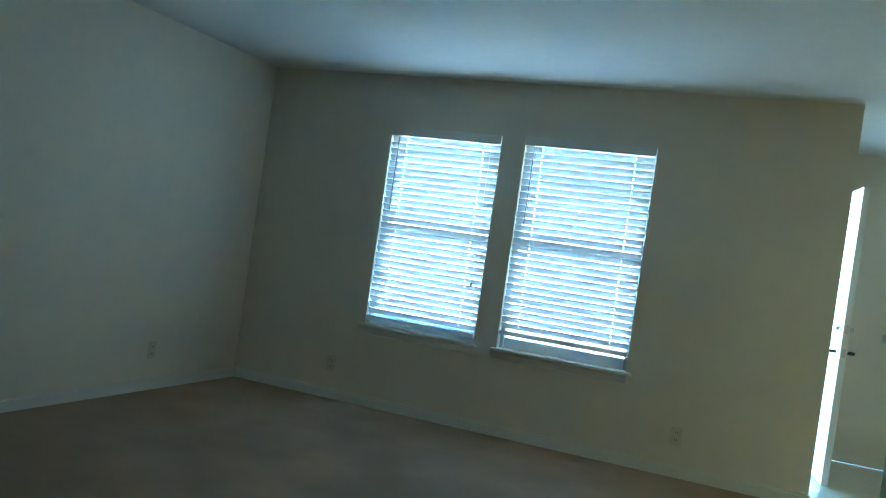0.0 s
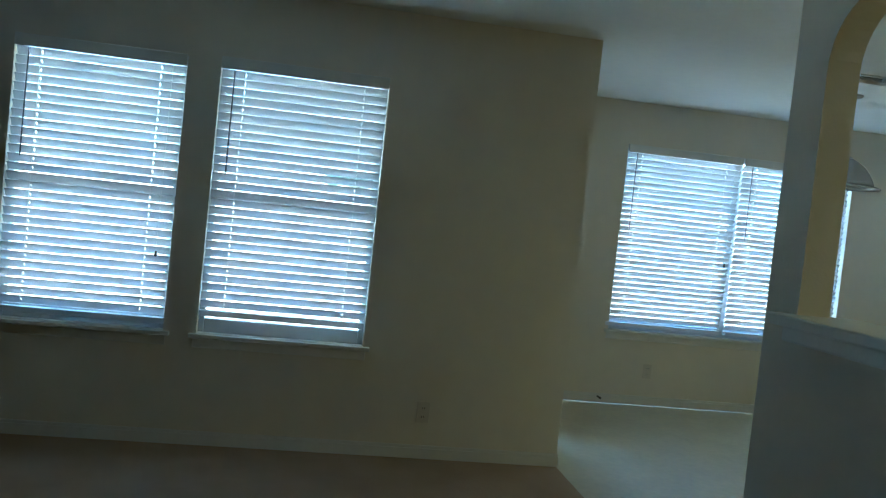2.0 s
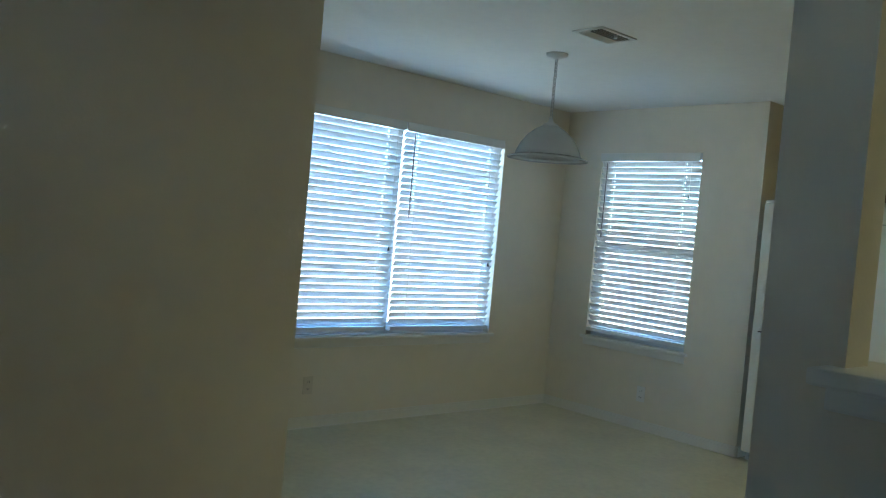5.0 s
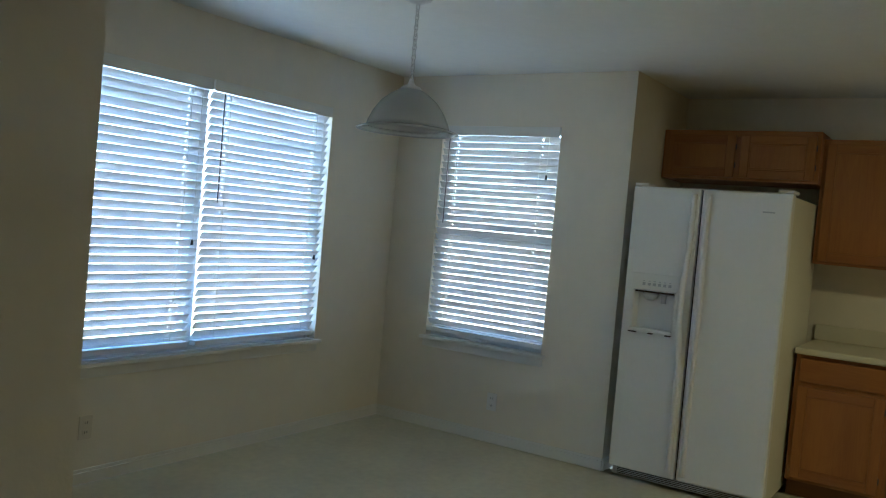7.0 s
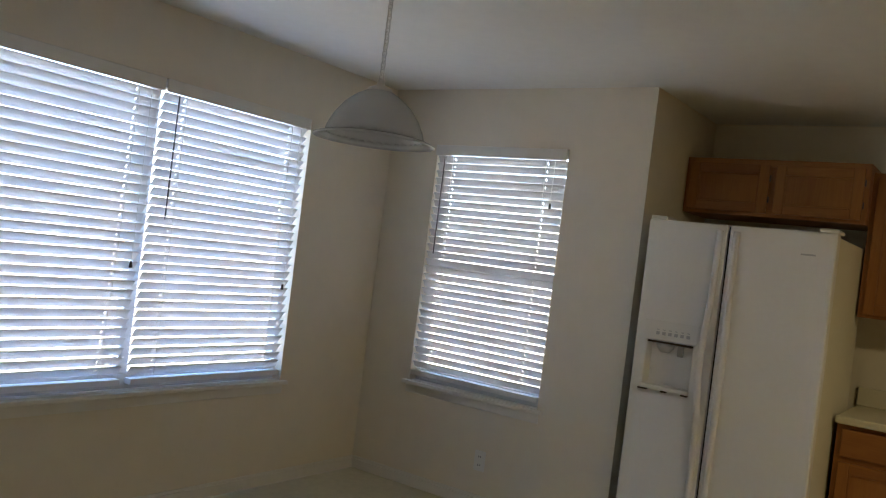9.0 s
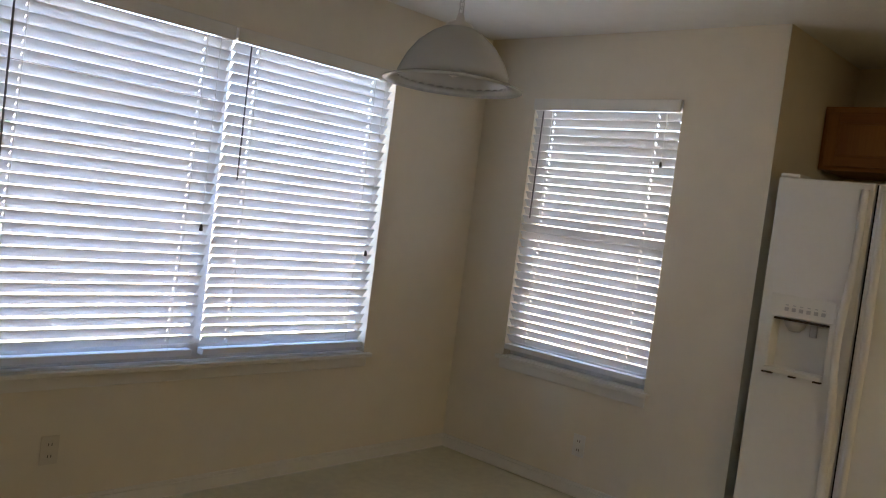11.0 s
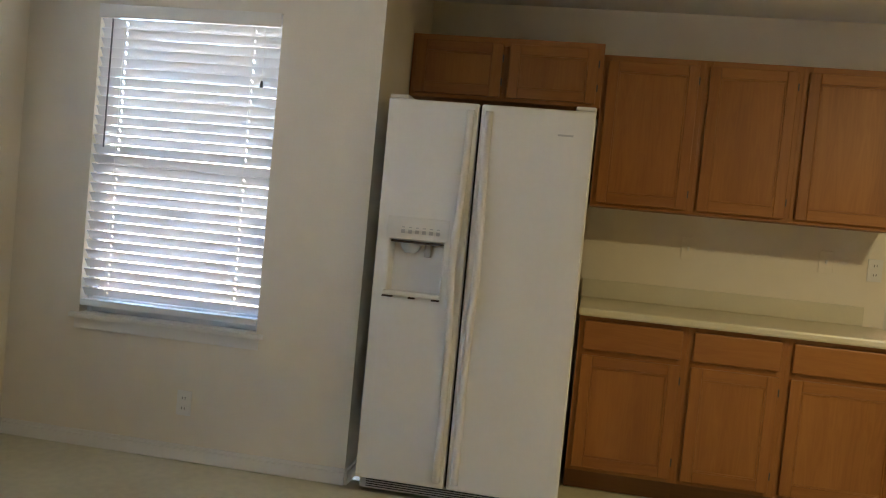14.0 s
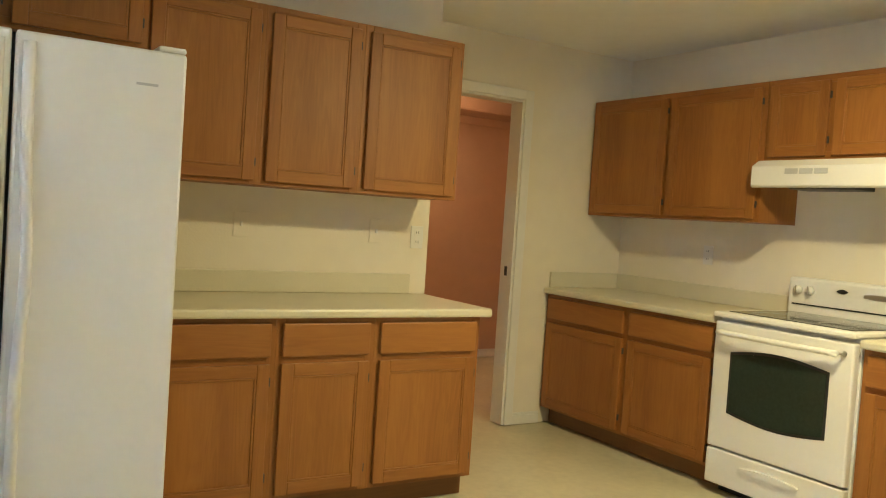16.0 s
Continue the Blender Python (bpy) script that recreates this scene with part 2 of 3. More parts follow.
structure("floor_carpet", boxes((LEFT, SOUTH, -0.12, AX, 0, 0.0), (AX, SOUTH, -0.12, BX0, BEND, 0.0)), "carpet", "tan cut-pile carpet over the living room floor", "carpet")
structure("floor_vinyl", boxes((BX0, KS, -0.12, KD, BEND, -0.004), (AX, BEND, -0.12, KD, 0.0, -0.004), (AX - 0.01, 0.0, -0.12, NOOK_E + 0.1, NOOK_N, -0.004)), "vinyl", "mottled beige sheet vinyl floor of nook and kitchen", "floor")
structure("ceiling", boxes((LEFT - T, SOUTH - T, HIGH, 7.7, NOOK_N + T, HIGH + 0.15)), "ceiling", "white textured flat ceiling", "ceiling")
structure("wall_north_living", wall_run("x", LEFT - T, AX, 0.0, T, list(WINDOWS.values())), "wall", "cream painted wall with two windows", "wall")
structure("wall_west_living", boxes((LEFT - T, SOUTH, 0, LEFT, 0.0, HIGH)), "wall", "plain cream painted side wall", "wall")
structure("wall_south_living", boxes((LEFT - T, SOUTH - T, 0, BX1, SOUTH, HIGH)), "wall", "plain cream painted wall", "wall")
structure("wall_nook_west", wall_run("y", T, NOOK_N, AX - T, AX, [(DY0, DY1, 0, 2.05)]), "wall", "cream wall with the garden doorway", "wall")
structure("wall_nook_north", wall_run("x", -T, NOOK_E + T, NOOK_N, NOOK_N + T, [NW]), "wall", "cream wall under and around the wide nook window", "wall")
structure("wall_nook_east", wall_run("y", ALC, NOOK_N, NOOK_E, NOOK_E + T, [SW]), "wall", "cream wall with a single nook window", "wall")
structure("wall_alcove", boxes((NOOK_E + T, ALC, 0, KE + T, ALC + T, HIGH)), "wall", "cream return wall of the refrigerator recess", "wall")
structure("wall_kitchen_east", boxes((KE, STUB, 0, KD + 0.12, ALC, HIGH)), "wall", "cream kitchen wall behind the oak cabinets", "wall")
structure("wall_laundry_door", wall_run("y", KS - T, STUB, KD, KD + 0.12, [(LY0, LY1, 0, LH)]), "wall", "cream kitchen wall with the laundry doorway", "wall")
structure("wall_kitchen_south", boxes((BX1, KS - T, 0, KD, KS, HIGH)), "wall", "cream kitchen wall behind the range", "wall")


def hatch_wall():
    """The partition: a pier, a low wall, and a head over the hatch with rounded upper corners."""
    y0, y1, zt, r = -3.80, -1.98, 2.2, 0.22
    bm = boxes((BX0, y1, 0, BX1, BEND, HIGH), (BX0, y0, 0, BX1, y1, 1.115), (BX0, SOUTH, 0, BX1, y0, HIGH))
    line = [(y0, zt - r)]
    line += [(y0 + r - r * math.cos(a), zt - r + r * math.sin(a)) for a in [i * math.pi / 20 for i in range(1, 11)]]
    line += [(y1 - r + r * math.sin(a), zt - r + r * math.cos(a)) for a in [i * math.pi / 20 for i in range(0, 11)]]
    for (p, zp), (q, zq) in zip(line, line[1:]):
        if q - p < 1e-6:
            continue
        v = [bm.verts.new(c) for c in ((BX0, p, zp), (BX1, p, zp), (BX1, q, zq), (BX0, q, zq), (BX0, p, HIGH), (BX1, p, HIGH), (BX1, q, HIGH), (BX0, q, HIGH))]
        for f in ((0, 3, 2, 1), (4, 5, 6, 7), (0, 1, 5, 4), (1, 2, 6, 5), (2, 3, 7, 6), (3, 0, 4, 7)):
            bm.faces.new([v[i] for i in f])
    return bm


structure("wall_hatch", hatch_wall(), "wall", "cream partition with an arched serving hatch", "wall")

# laundry room beyond the kitchen
structure("floor_laundry", boxes((KD, -5.6, -0.12, 7.62, -1.6, -0.006)), "vinyl", "beige vinyl floor of the laundry room", "floor")
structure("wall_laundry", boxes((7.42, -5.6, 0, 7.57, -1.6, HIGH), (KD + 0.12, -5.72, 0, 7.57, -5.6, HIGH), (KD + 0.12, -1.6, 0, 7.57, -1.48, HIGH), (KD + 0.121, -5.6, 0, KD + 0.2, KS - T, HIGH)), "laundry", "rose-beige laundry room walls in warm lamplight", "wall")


def baseboard(x0, y0, x1, y1, nx, ny):
    """White skirting along a wall; (nx, ny) points into the room."""
    t, h = 0.013, 0.075
    bm = bmesh.new()
    if nx:
        a, b = sorted((x0, x0 + nx * t))
        box(bm, a, min(y0, y1), 0, b, max(y0, y1), h - 0.018)
        a, b = sorted((x0, x0 + nx * t * 0.6))
        box(bm, a, min(y0, y1), h - 0.018, b, max(y0, y1), h, 0.003)
    else:
        a, b = sorted((y0, y0 + ny * t))
        box(bm, min(x0, x1), a, 0, max(x0, x1), b, h - 0.018)
        a, b = sorted((y0, y0 + ny * t * 0.6))
        box(bm, min(x0, x1), a, h - 0.018, max(x0, x1), b, h, 0.003)
    return structure("baseboard", bm, "trim", "white painted baseboard along the wall", "baseboard")


for run in ((LEFT, 0, AX, 0, 0, -1), (LEFT, SOUTH, LEFT, -0.014, 1, 0), (AX, NOOK_N, NOOK_E, NOOK_N, 0, -1),
            (NOOK_E, ALC, NOOK_E, NOOK_N - 0.014, -1, 0), (AX, 0.0, AX, DY0 - 0.063, 1, 0), (AX, DY1 + 0.063, AX, NOOK_N - 0.014, 1, 0),
            (BX0, SOUTH, BX0, BEND, -1, 0), (BX0, BEND, BX1, BEND, 0, 1), (KD, LY0 - 0.063, KD, KS + 0.62, -1, 0),
            (BX1, KS, BX1, BEND, 1, 0), (NOOK_E, ALC, KE, ALC, 0, -1), (7.42, -5.6, 7.42, -1.6, -1, 0), (KE, STUB, KD, STUB, 0, -1)):
    baseboard(*run)


def casing(y0, y1, top, x, side, name):
    w, t = 0.062, 0.016
    a, b = sorted((x, x + side * t))
    bm = boxes((a, y0 - w, 0, b, y0, top + w), (a, y1, 0, b, y1 + w, top + w), (a, y0, top, b, y1, top + w), bevel=0.004)
    return structure(name, bm, "trim", "white painted door casing", "trim")


casing(LY0, LY1, LH, KD, -1, "trim_laundry_door")
casing(DY0, DY1, 2.05, AX, 1, "trim_garden_door")
structure("trim_laundry_jamb", boxes((KD, LY0, 0, KD + 0.12, LY0 + 0.014, LH), (KD, LY1 - 0.014, 0, KD + 0.12, LY1, LH), (KD, LY0 + 0.014, LH - 0.014, KD + 0.12, LY1 - 0.014, LH)), "trim", "white painted door jamb", "trim")
sp = thing("strike_plate", pose(KD + 0.06, LY0 + 0.0145, 0.98), "small dark strike plate on the laundry jamb", "strike plate")
part("plate", boxes((-0.014, 0, -0.03, 0.014, 0.002, 0.03), bevel=0.0006), "dark_metal", sp)
structure("trim_garden_jamb", boxes((AX - T, DY0, 0, AX, DY0 + 0.014, 2.05), (AX - T, DY1 - 0.014, 0, AX, DY1, 2.05), (AX - T, DY0 + 0.014, 2.036, AX, DY1 - 0.014, 2.05)), "trim", "white painted door jamb", "trim")
structure("threshold", boxes((AX - T, DY0 + 0.014, -0.1, AX, DY1 - 0.014, 0.012), bevel=0.004), "chrome", "metal threshold of the garden door", "threshold")


# ---- windows and blinds ----
def window(name, m, w, h, mullion=False):
    """Local frame: x along the wall, -y into the room, origin at the lower left corner of the opening, at the room face."""
    o = thing(name, m, "white vinyl window with painted wooden sill", "window", kind="structure")
    f = 0.030
    part("window_frame", boxes((0, 0.06, 0, f, 0.115, h), (w - f, 0.06, 0, w, 0.115, h), (f, 0.06, 0, w - f, 0.115, 0.075), (f, 0.06, h - f, w - f, 0.115, h), bevel=0.004), "frame", o)
    spans = [(f, w / 2 - 0.03), (w / 2 + 0.03, w - f)] if mullion else [(f, w - f)]
    if mullion:
        part("mullion", boxes((w / 2 - 0.03, 0.055, 0.075, w / 2 + 0.03, 0.115, h - f), bevel=0.004), "frame", o)
    for a, b in spans:
        if not mullion:
            part("meeting_rail", boxes((a, 0.055, h * 0.5 - 0.025, b, 0.11, h * 0.5 + 0.025), bevel=0.004), "frame", o)
            pieces = ((0.075, h * 0.5 - 0.025), (h * 0.5 + 0.025, h - f))
        else:
            pieces = ((0.075, h - f),)
        for z0, z1 in pieces:
            p = part("pane", boxes((a, 0.083, z0, b, 0.087, z1)), "glass", o)
            p.visible_shadow = False
    part("sill", boxes((-0.035, -0.035, -0.022, w + 0.035, 0.0, 0.0), (0.001, 0.0, -0.022, w - 0.001, 0.06, 0.002), bevel=0.004), "trim", o, "white painted window stool")
    part("apron", boxes((-0.015, -0.012, -0.075, w + 0.015, -0.0005, -0.022), bevel=0.003), "trim", o)
    return o


SLAT = {}


def slat_mesh(w):
    key = round(w, 3)
    if key not in SLAT:
        bm = bmesh.new()
        n, half, rise, t = 6, 0.0245, 0.0025, 0.0026
        xs = [0, 0.122, 0.127, w - 0.127, w - 0.122, w]
        grid = {}
        for side in (1, -1):
            for i in range(n + 1):
                u = -1 + 2 * i / n
                for j, x in enumerate(xs):
                    grid[side, i, j] = bm.verts.new((x, half * u, rise * (1 - u * u) + side * t / 2))
        for side in (1, -1):
            for i in range(n):
                for j in range(len(xs) - 1):
                    if j in (1, 3) and i in (2, 3):
                        continue
                    q = [grid[side, i, j], grid[side, i, j + 1], grid[side, i + 1, j + 1], grid[side, i + 1, j]]
                    bm.faces.new(q if side > 0 else q[::-1])
        for i in (0, n):
            for j in range(len(xs) - 1):
                q = [grid[1, i, j], grid[-1, i, j], grid[-1, i, j + 1], grid[1, i, j + 1]]
                bm.faces.new(q if i == 0 else q[::-1])
        SLAT[key] = mesh_of("slat", bm, M["slat"])
    return SLAT[key]


def blind(m, w, h, label, tilt=54, wand=0.55, lift=0.0, skew=0.0, tassel=0.0):
    """A two-inch slatted blind hung in the opening; skew: how far its foot has swung aside."""
    o = thing("window_blind", m, label, "blind", "slatted window blinds")
    y = 0.012
    part("headrail", boxes((0.004, -0.012, h - 0.052, w - 0.004, 0.042, h - 0.004), bevel=0.003), "slat", o)
    part("valance", boxes((0.002, -0.024, h - 0.066, w - 0.002, -0.016, h - 0.002), bevel=0.003), "trim", o, "plain white valance strip")
    pitch, z = 0.0455, h - 0.085
    count = int((h - 0.085 - lift - 0.03) / pitch)
    rnd = random.Random(int(w * 1000) + int(lift * 977))
    for i in range(count):
        zz = z - i * pitch
        k = (h - zz) / h
        s = new("slat", slat_mesh(w - 0.012))
        s.parent = o
        s.matrix_basis = pose(0.006 + skew * k * k + rnd.uniform(-0.001, 0.001), y, zz, -tilt + rnd.uniform(-2.0, 2.0), rnd.uniform(-0.12, 0.12) + skew * 8 * k, 0)
    zb = z - count * pitch
    part("bottom_rail", boxes((0.006 + skew, y - 0.025, zb - 0.020, w - 0.006 + skew, y + 0.025, zb + 0.010), bevel=0.003), "slat", o)
    for cx in (0.13, w - 0.13):
        part("ladder_cord", tube([(cx + skew * ((h - zz) / h) ** 2, y - 0.0245, zz) for zz in (h - 0.05, h * 0.66, h * 0.33, zb)], 0.0011, 5), "plastic", o)
        part("ladder_cord", tube([(cx + skew * ((h - zz) / h) ** 2, y + 0.0245, zz) for zz in (h - 0.05, h * 0.66, h * 0.33, zb)], 0.0011, 5), "plastic", o)
    if wand:
        part("tilt_wand", tube([(0.075, -0.022, h - 0.07), (0.075, -0.024, h - 0.07 - wand)], 0.0042, 6), "wand", o, "plastic tilt wand coloured dark as a backlit silhouette")
    if tassel:
        part("lift_cord", tube([(w - 0.07, -0.020, h - 0.07), (w - 0.07, -0.022, tassel)], 0.0012, 5), "plastic", o)
        part("tassel", lathe([(0.0, 0.03), (0.005, 0.028), (0.009, 0.0), (0.0, -0.002)], 10, at=(w - 0.07, -0.022, tassel - 0.03)), "dark_metal", o, "small dark cord tassel", True)
    return o


for i, key in enumerate(("w1", "w2")):
    x0, x1, z0, z1 = WINDOWS[key]
    window("window_%d" % (i + 1), pose(x0, 0, z0), x1 - x0, z1 - z0)
    blind(pose(x0, 0.004, z0), x1 - x0, z1 - z0, ("white slatted blind lowered to the living room sill", "white slatted blind stopping just above the living room sill")[i],
          lift=(0.0, 0.06)[i], tassel=(0.42, 0.0)[i])
x0, x1, z0, z1 = NW
window("window_3", pose(x0, NOOK_N, z0), x1 - x0, z1 - z0, True)
half = (x1 - x0) / 2
blind(pose(x0, NOOK_N + 0.004, z0), half - 0.004, z1 - z0, "white slatted blind with its foot swung aside", skew=-0.035, wand=0.65, tassel=0.62)
blind(pose(x0 + half + 0.004, NOOK_N + 0.004, z0), half - 0.024, z1 - z0, "white slatted blind beside its swung neighbour in the nook window", wand=0.60, tassel=0.55)
y0, y1, z0, z1 = SW
window("window_4", pose(NOOK_E, y1, z0, 0, 0, -90), y1 - y0, z1 - z0)
blind(pose(NOOK_E + 0.004, y1, z0, 0, 0, -90), y1 - y0, z1 - z0, "white slatted blind lowered in the single nook window", wand=0.6, tassel=1.15, lift=0.02)


# ---- garden door, ajar ----
def garden_door():
    w, h, t = 0.885, 2.025, 0.044
    o = thing("door_1", pose(AX, DY1 - 0.018, 0.014, 0, 0, -90 + 7.2), "white panelled garden door standing ajar", "door", kind="structure")
    bm = boxes((0, 0, 0, w, t, h), bevel=0.002)
    part("leaf", bm, "trim", o)
    for side, yy in ((-1, 0.0), (1, t)):
        for z0, z1 in ((0.2, 0.85), (1.0, 1.85)):
            for a, b in ((0.12, 0.40), (0.49, 0.77)):
                q0, q1 = sorted((yy, yy + side * 0.006))
                part("panel", boxes((a, q0, z0, b, q1, z1), bevel=0.005), "trim", o)
        for z, r in ((0.90, 0.026), (1.06, 0.024)):
            e = yy + side * 0.0
            part("rose", lathe([(0.0, e), (r, e), (r * 0.9, e + side * 0.012), (0.0, e + side * 0.013)], 20, "Y", (w - 0.062, 0, z)), "chrome", o, "round nickel rose", True)
        part("lever", tube([(w - 0.062, yy, 0.90), (w - 0.062, yy + side * 0.05, 0.90), (w - 0.085, yy + side * 0.06, 0.90), (w - 0.17, yy + side * 0.06, 0.897)], 0.011), "dark_metal", o, "dark metal lever handle", True)
        part("thumb_turn", boxes((w - 0.068, min(yy, yy + side * 0.035), 1.045, w - 0.056, max(yy, yy + side * 0.035), 1.075), bevel=0.003), "chrome", o)
    part("latch_plate", boxes((w, 0.010, 0.87, w + 0.002, t - 0.010, 0.93), (w, 0.010, 1.03, w + 0.002, t - 0.010, 1.09)), "chrome", o)
    for z in (0.2, 1.0, 1.8):
        part("hinge", tube([(-0.006, t * 0 - 0.006, z), (-0.006, -0.006, z + 0.09)], 0.007), "chrome", o)


garden_door()

# ---- hatch shelf ----
shelf = thing("hatch_shelf", pose(BX0, -1.935, 1.115), "white painted ledge along the serving hatch", "shelf")
part("board", boxes((-0.09, -2.0, 0.0, 0.24, 0.0, 0.038), bevel=0.008), "trim", shelf)
part("moulding", boxes((-0.035, -1.98, -0.055, -0.001, -0.02, 0.0), bevel=0.008), "trim", shelf)


# ---- pendant lamp ----
def pendant():
    drop = 0.40
    o = thing("pendant_lamp", pose(1.97, 0.515, HIGH), "ribbed frosted glass bell pendant lamp hanging unlit on a chain", "lamp")
    part("canopy", lathe([(0.0, 0.0), (0.065, 0.0), (0.062, -0.012), (0.030, -0.024), (0.010, -0.032), (0.0, -0.032)], 28), "white_metal", o, "", True)
    n = 15
    for i in range(n):
        z = -0.045 - i * (drop - 0.06) / n
        c, s = (0.010, 0.0) if i % 2 else (0.0, 0.010)
        ring = [(c * math.cos(a), s * math.cos(a), z + 0.017 * math.sin(a)) for a in [k * math.pi / 5 for k in range(11)]]
        part("chain_link", tube(ring, 0.0022, 5), "chrome", o)
    part("cord", tube([(0.004, 0.003, -0.03), (-0.004, 0.002, -0.2), (0.004, -0.002, -0.36), (0, 0, -drop)], 0.003, 6), "plastic", o)
    part("cap", lathe([(0.0, -drop + 0.03), (0.010, -drop + 0.03), (0.016, -drop + 0.005), (0.045, -drop - 0.008), (0.050, -drop - 0.025), (0.0, -drop - 0.026)], 28), "chrome", o, "nickel shade holder", True)
    out = [(0.045, -0.020), (0.075, -0.040), (0.110, -0.075), (0.138, -0.120), (0.156, -0.165), (0.163, -0.195)]
    out = [(r * 1.17, z) for r, z in out]
    inner = [(r - 0.004, z) for r, z in reversed(out)]
    bm = lathe([(r, z - drop) for r, z in out + inner], 64)
    for v in bm.verts:
        a = math.atan2(v.co.y, v.co.x)
        k = 1 + 0.010 * math.cos(32 * a)
        v.co.x, v.co.y = v.co.x * k, v.co.y * k
    part("shade", bm, "shade", o, "ribbed frosted glass", True)
    part("rim", lathe([(r * 1.17, z - drop) for r, z in ((0.158, -0.190), (0.178, -0.196), (0.200, -0.206), (0.201, -0.212), (0.178, -0.206), (0.160, -0.200), (0.158, -0.190))], 48), "shade", o, "flared glass rim", True)
    part("socket", lathe([(0.0, -0.03 - drop), (0.022, -0.03 - drop), (0.022, -0.09 - drop), (0.0, -0.09 - drop)], 18), "plastic", o)
    part("bulb", lathe([(0.012, -0.09 - drop), (0.018, -0.105 - drop), (0.030, -0.135 - drop), (0.030, -0.155 - drop), (0.018, -0.175 - drop), (0.0, -0.182 - drop)], 18), "plastic", o, "unlit white bulb", True)


pendant()


def ceiling_vent(x, y, w, d):
    o = thing("ceiling_vent", pose(x, y, HIGH), "white metal air register set in the ceiling", "vent")
    f = 0.025
    part("frame", boxes((-w / 2, -d / 2, -0.008, w / 2, -d / 2 + f, 0), (-w / 2, d / 2 - f, -0.008, w / 2, d / 2, 0), (-w / 2, -d / 2 + f, -0.008, -w / 2 + f, d / 2 - f, 0), (w / 2 - f, -d / 2 + f, -0.008, w / 2, d / 2 - f, 0), bevel=0.002), "white_metal", o)
    part("backing", boxes((-w / 2 + f, -d / 2 + f, -0.002, w / 2 - f, d / 2 - f, -0.0005)), "black", o)
    n = 7
    for i in range(n):
        yy = -d / 2 + f + (i + 0.5) * (d - 2 * f) / n
        s = part("slat", boxes((-w / 2 + f, -0.008, -0.0012, w / 2 - f, 0.008, 0.0012)), "white_metal", o)
        s.matrix_basis = pose(0, yy, -0.009, 38 if i < n / 2 else -38)
    part("damper_lever", boxes((0.02, -d / 2 + 0.03, -0.022, 0.028, -d / 2 + 0.05, -0.004)), "white_metal", o)


ceiling_vent(1.735, -0.005, 0.29, 0.19)


# ---- cabinets: x along the front, the front looks to -y, the back is at y = 0 ----
def panel_door(o, x0, x1, z0, z1, yf):
    """A frame door with a recessed flat panel, standing 19 mm proud of the face at yf."""
    s, t = 0.052, 0.019
    d = part("door", boxes((x0 + s - 0.004, yf - 0.0125, z0 + s - 0.004, x1 - s + 0.004, yf - 0.001, z1 - s + 0.004)), "oak_v", o, "honey oak door with recessed panel")
    for a, c in ((x0, x0 + s), (x1 - s, x1)):
        part("stile", boxes((a, yf - t, z0, c, yf, z1), bevel=0.0035), "oak_v", d)
    for a, c in ((z0, z0 + s), (z1 - s, z1)):
        part("rail", boxes((x0 + s, yf - t, a, x1 - s, yf, c), bevel=0.0035), "oak_h", d)
    b = 0.009
    part("bead", boxes((x0 + s, yf - 0.0165, z0 + s, x0 + s + b, yf - 0.012, z1 - s), (x1 - s - b, yf - 0.0165, z0 + s, x1 - s, yf - 0.008, z1 - s), (x0 + s + b, yf - 0.0165, z0 + s, x1 - s - b, yf - 0.008, z0 + s + b), (x0 + s + b, yf - 0.0165, z1 - s - b, x1 - s - b, yf - 0.008, z1 - s), bevel=0.002), "oak_h", d)
    for z in (z0 + 0.06, z1 - 0.09):
        part("hinge", boxes((x1 + 0.001, yf - 0.012, z, x1 + 0.007, yf - 0.0005, z + 0.035), bevel=0.001), "dark_metal", d)
    return d


def face(o, w, d, z0, z1, mids=(), doors=1):
    """The box with its face frame."""
    part("body", boxes((0.0, -d + 0.02, z0, 0.016, 0, z1), (w - 0.016, -d + 0.02, z0, w, 0, z1), (0.016, -d + 0.02, z0, w - 0.016, 0, z0 + 0.016), (0.016, -d + 0.02, z1 - 0.016, w - 0.016, 0, z1), (0.016, -0.008, z0 + 0.016, w - 0.016, 0, z1 - 0.016)), "oak_v", o)
    rows = [(0, -d, z0, 0.04, -d + 0.02, z1), (w - 0.04, -d, z0, w, -d + 0.02, z1)]
    part("stile", boxes(rows[0], bevel=0.0015), "oak_v", o)
    part("stile", boxes(rows[1], bevel=0.0015), "oak_v", o)
    for i in range(1, doors):
        x = w * i / doors
        part("stile", boxes((x - 0.035, -d + 0.002, z0 + 0.04, x + 0.035, -d + 0.02, z1 - 0.04), bevel=0.0015), "oak_v", o)
    for z in (z0, *mids, z1 - 0.04):
        part("rail", boxes((0.04, -d, z, w - 0.04, -d + 0.02, z + 0.04), bevel=0.0015), "oak_h", o)


def base_cabinet(m, w, label, doors=1, top=0.848):
    d = 0.60
    o = thing("base_cabinet", m, label, "cabinet", "oak base cabinets")
    face(o, w, d, 0.105, top, (0.655,))
    part("toe_kick", boxes((0.0, -d + 0.075, 0, w, -d + 0.09, 0.105)), "oak_shade", o)
    part("side_foot", boxes((0.0, -d + 0.091, 0, 0.016, -0.001, 0.104), (w - 0.016, -d + 0.091, 0, w, -0.001, 0.104)), "oak_shade", o)
    step = (w - 0.05 - 0.03 * (doors - 1)) / doors
    for i in range(doors):
        a = 0.025 + i * (step + 0.03)
        part("drawer_front", boxes((a, -d - 0.019, 0.69, a + step, -d, top - 0.022), bevel=0.006), "oak_h", o, "plain honey oak drawer front")
        panel_door(o, a, a + step, 0.125, 0.662, -d)
    return o


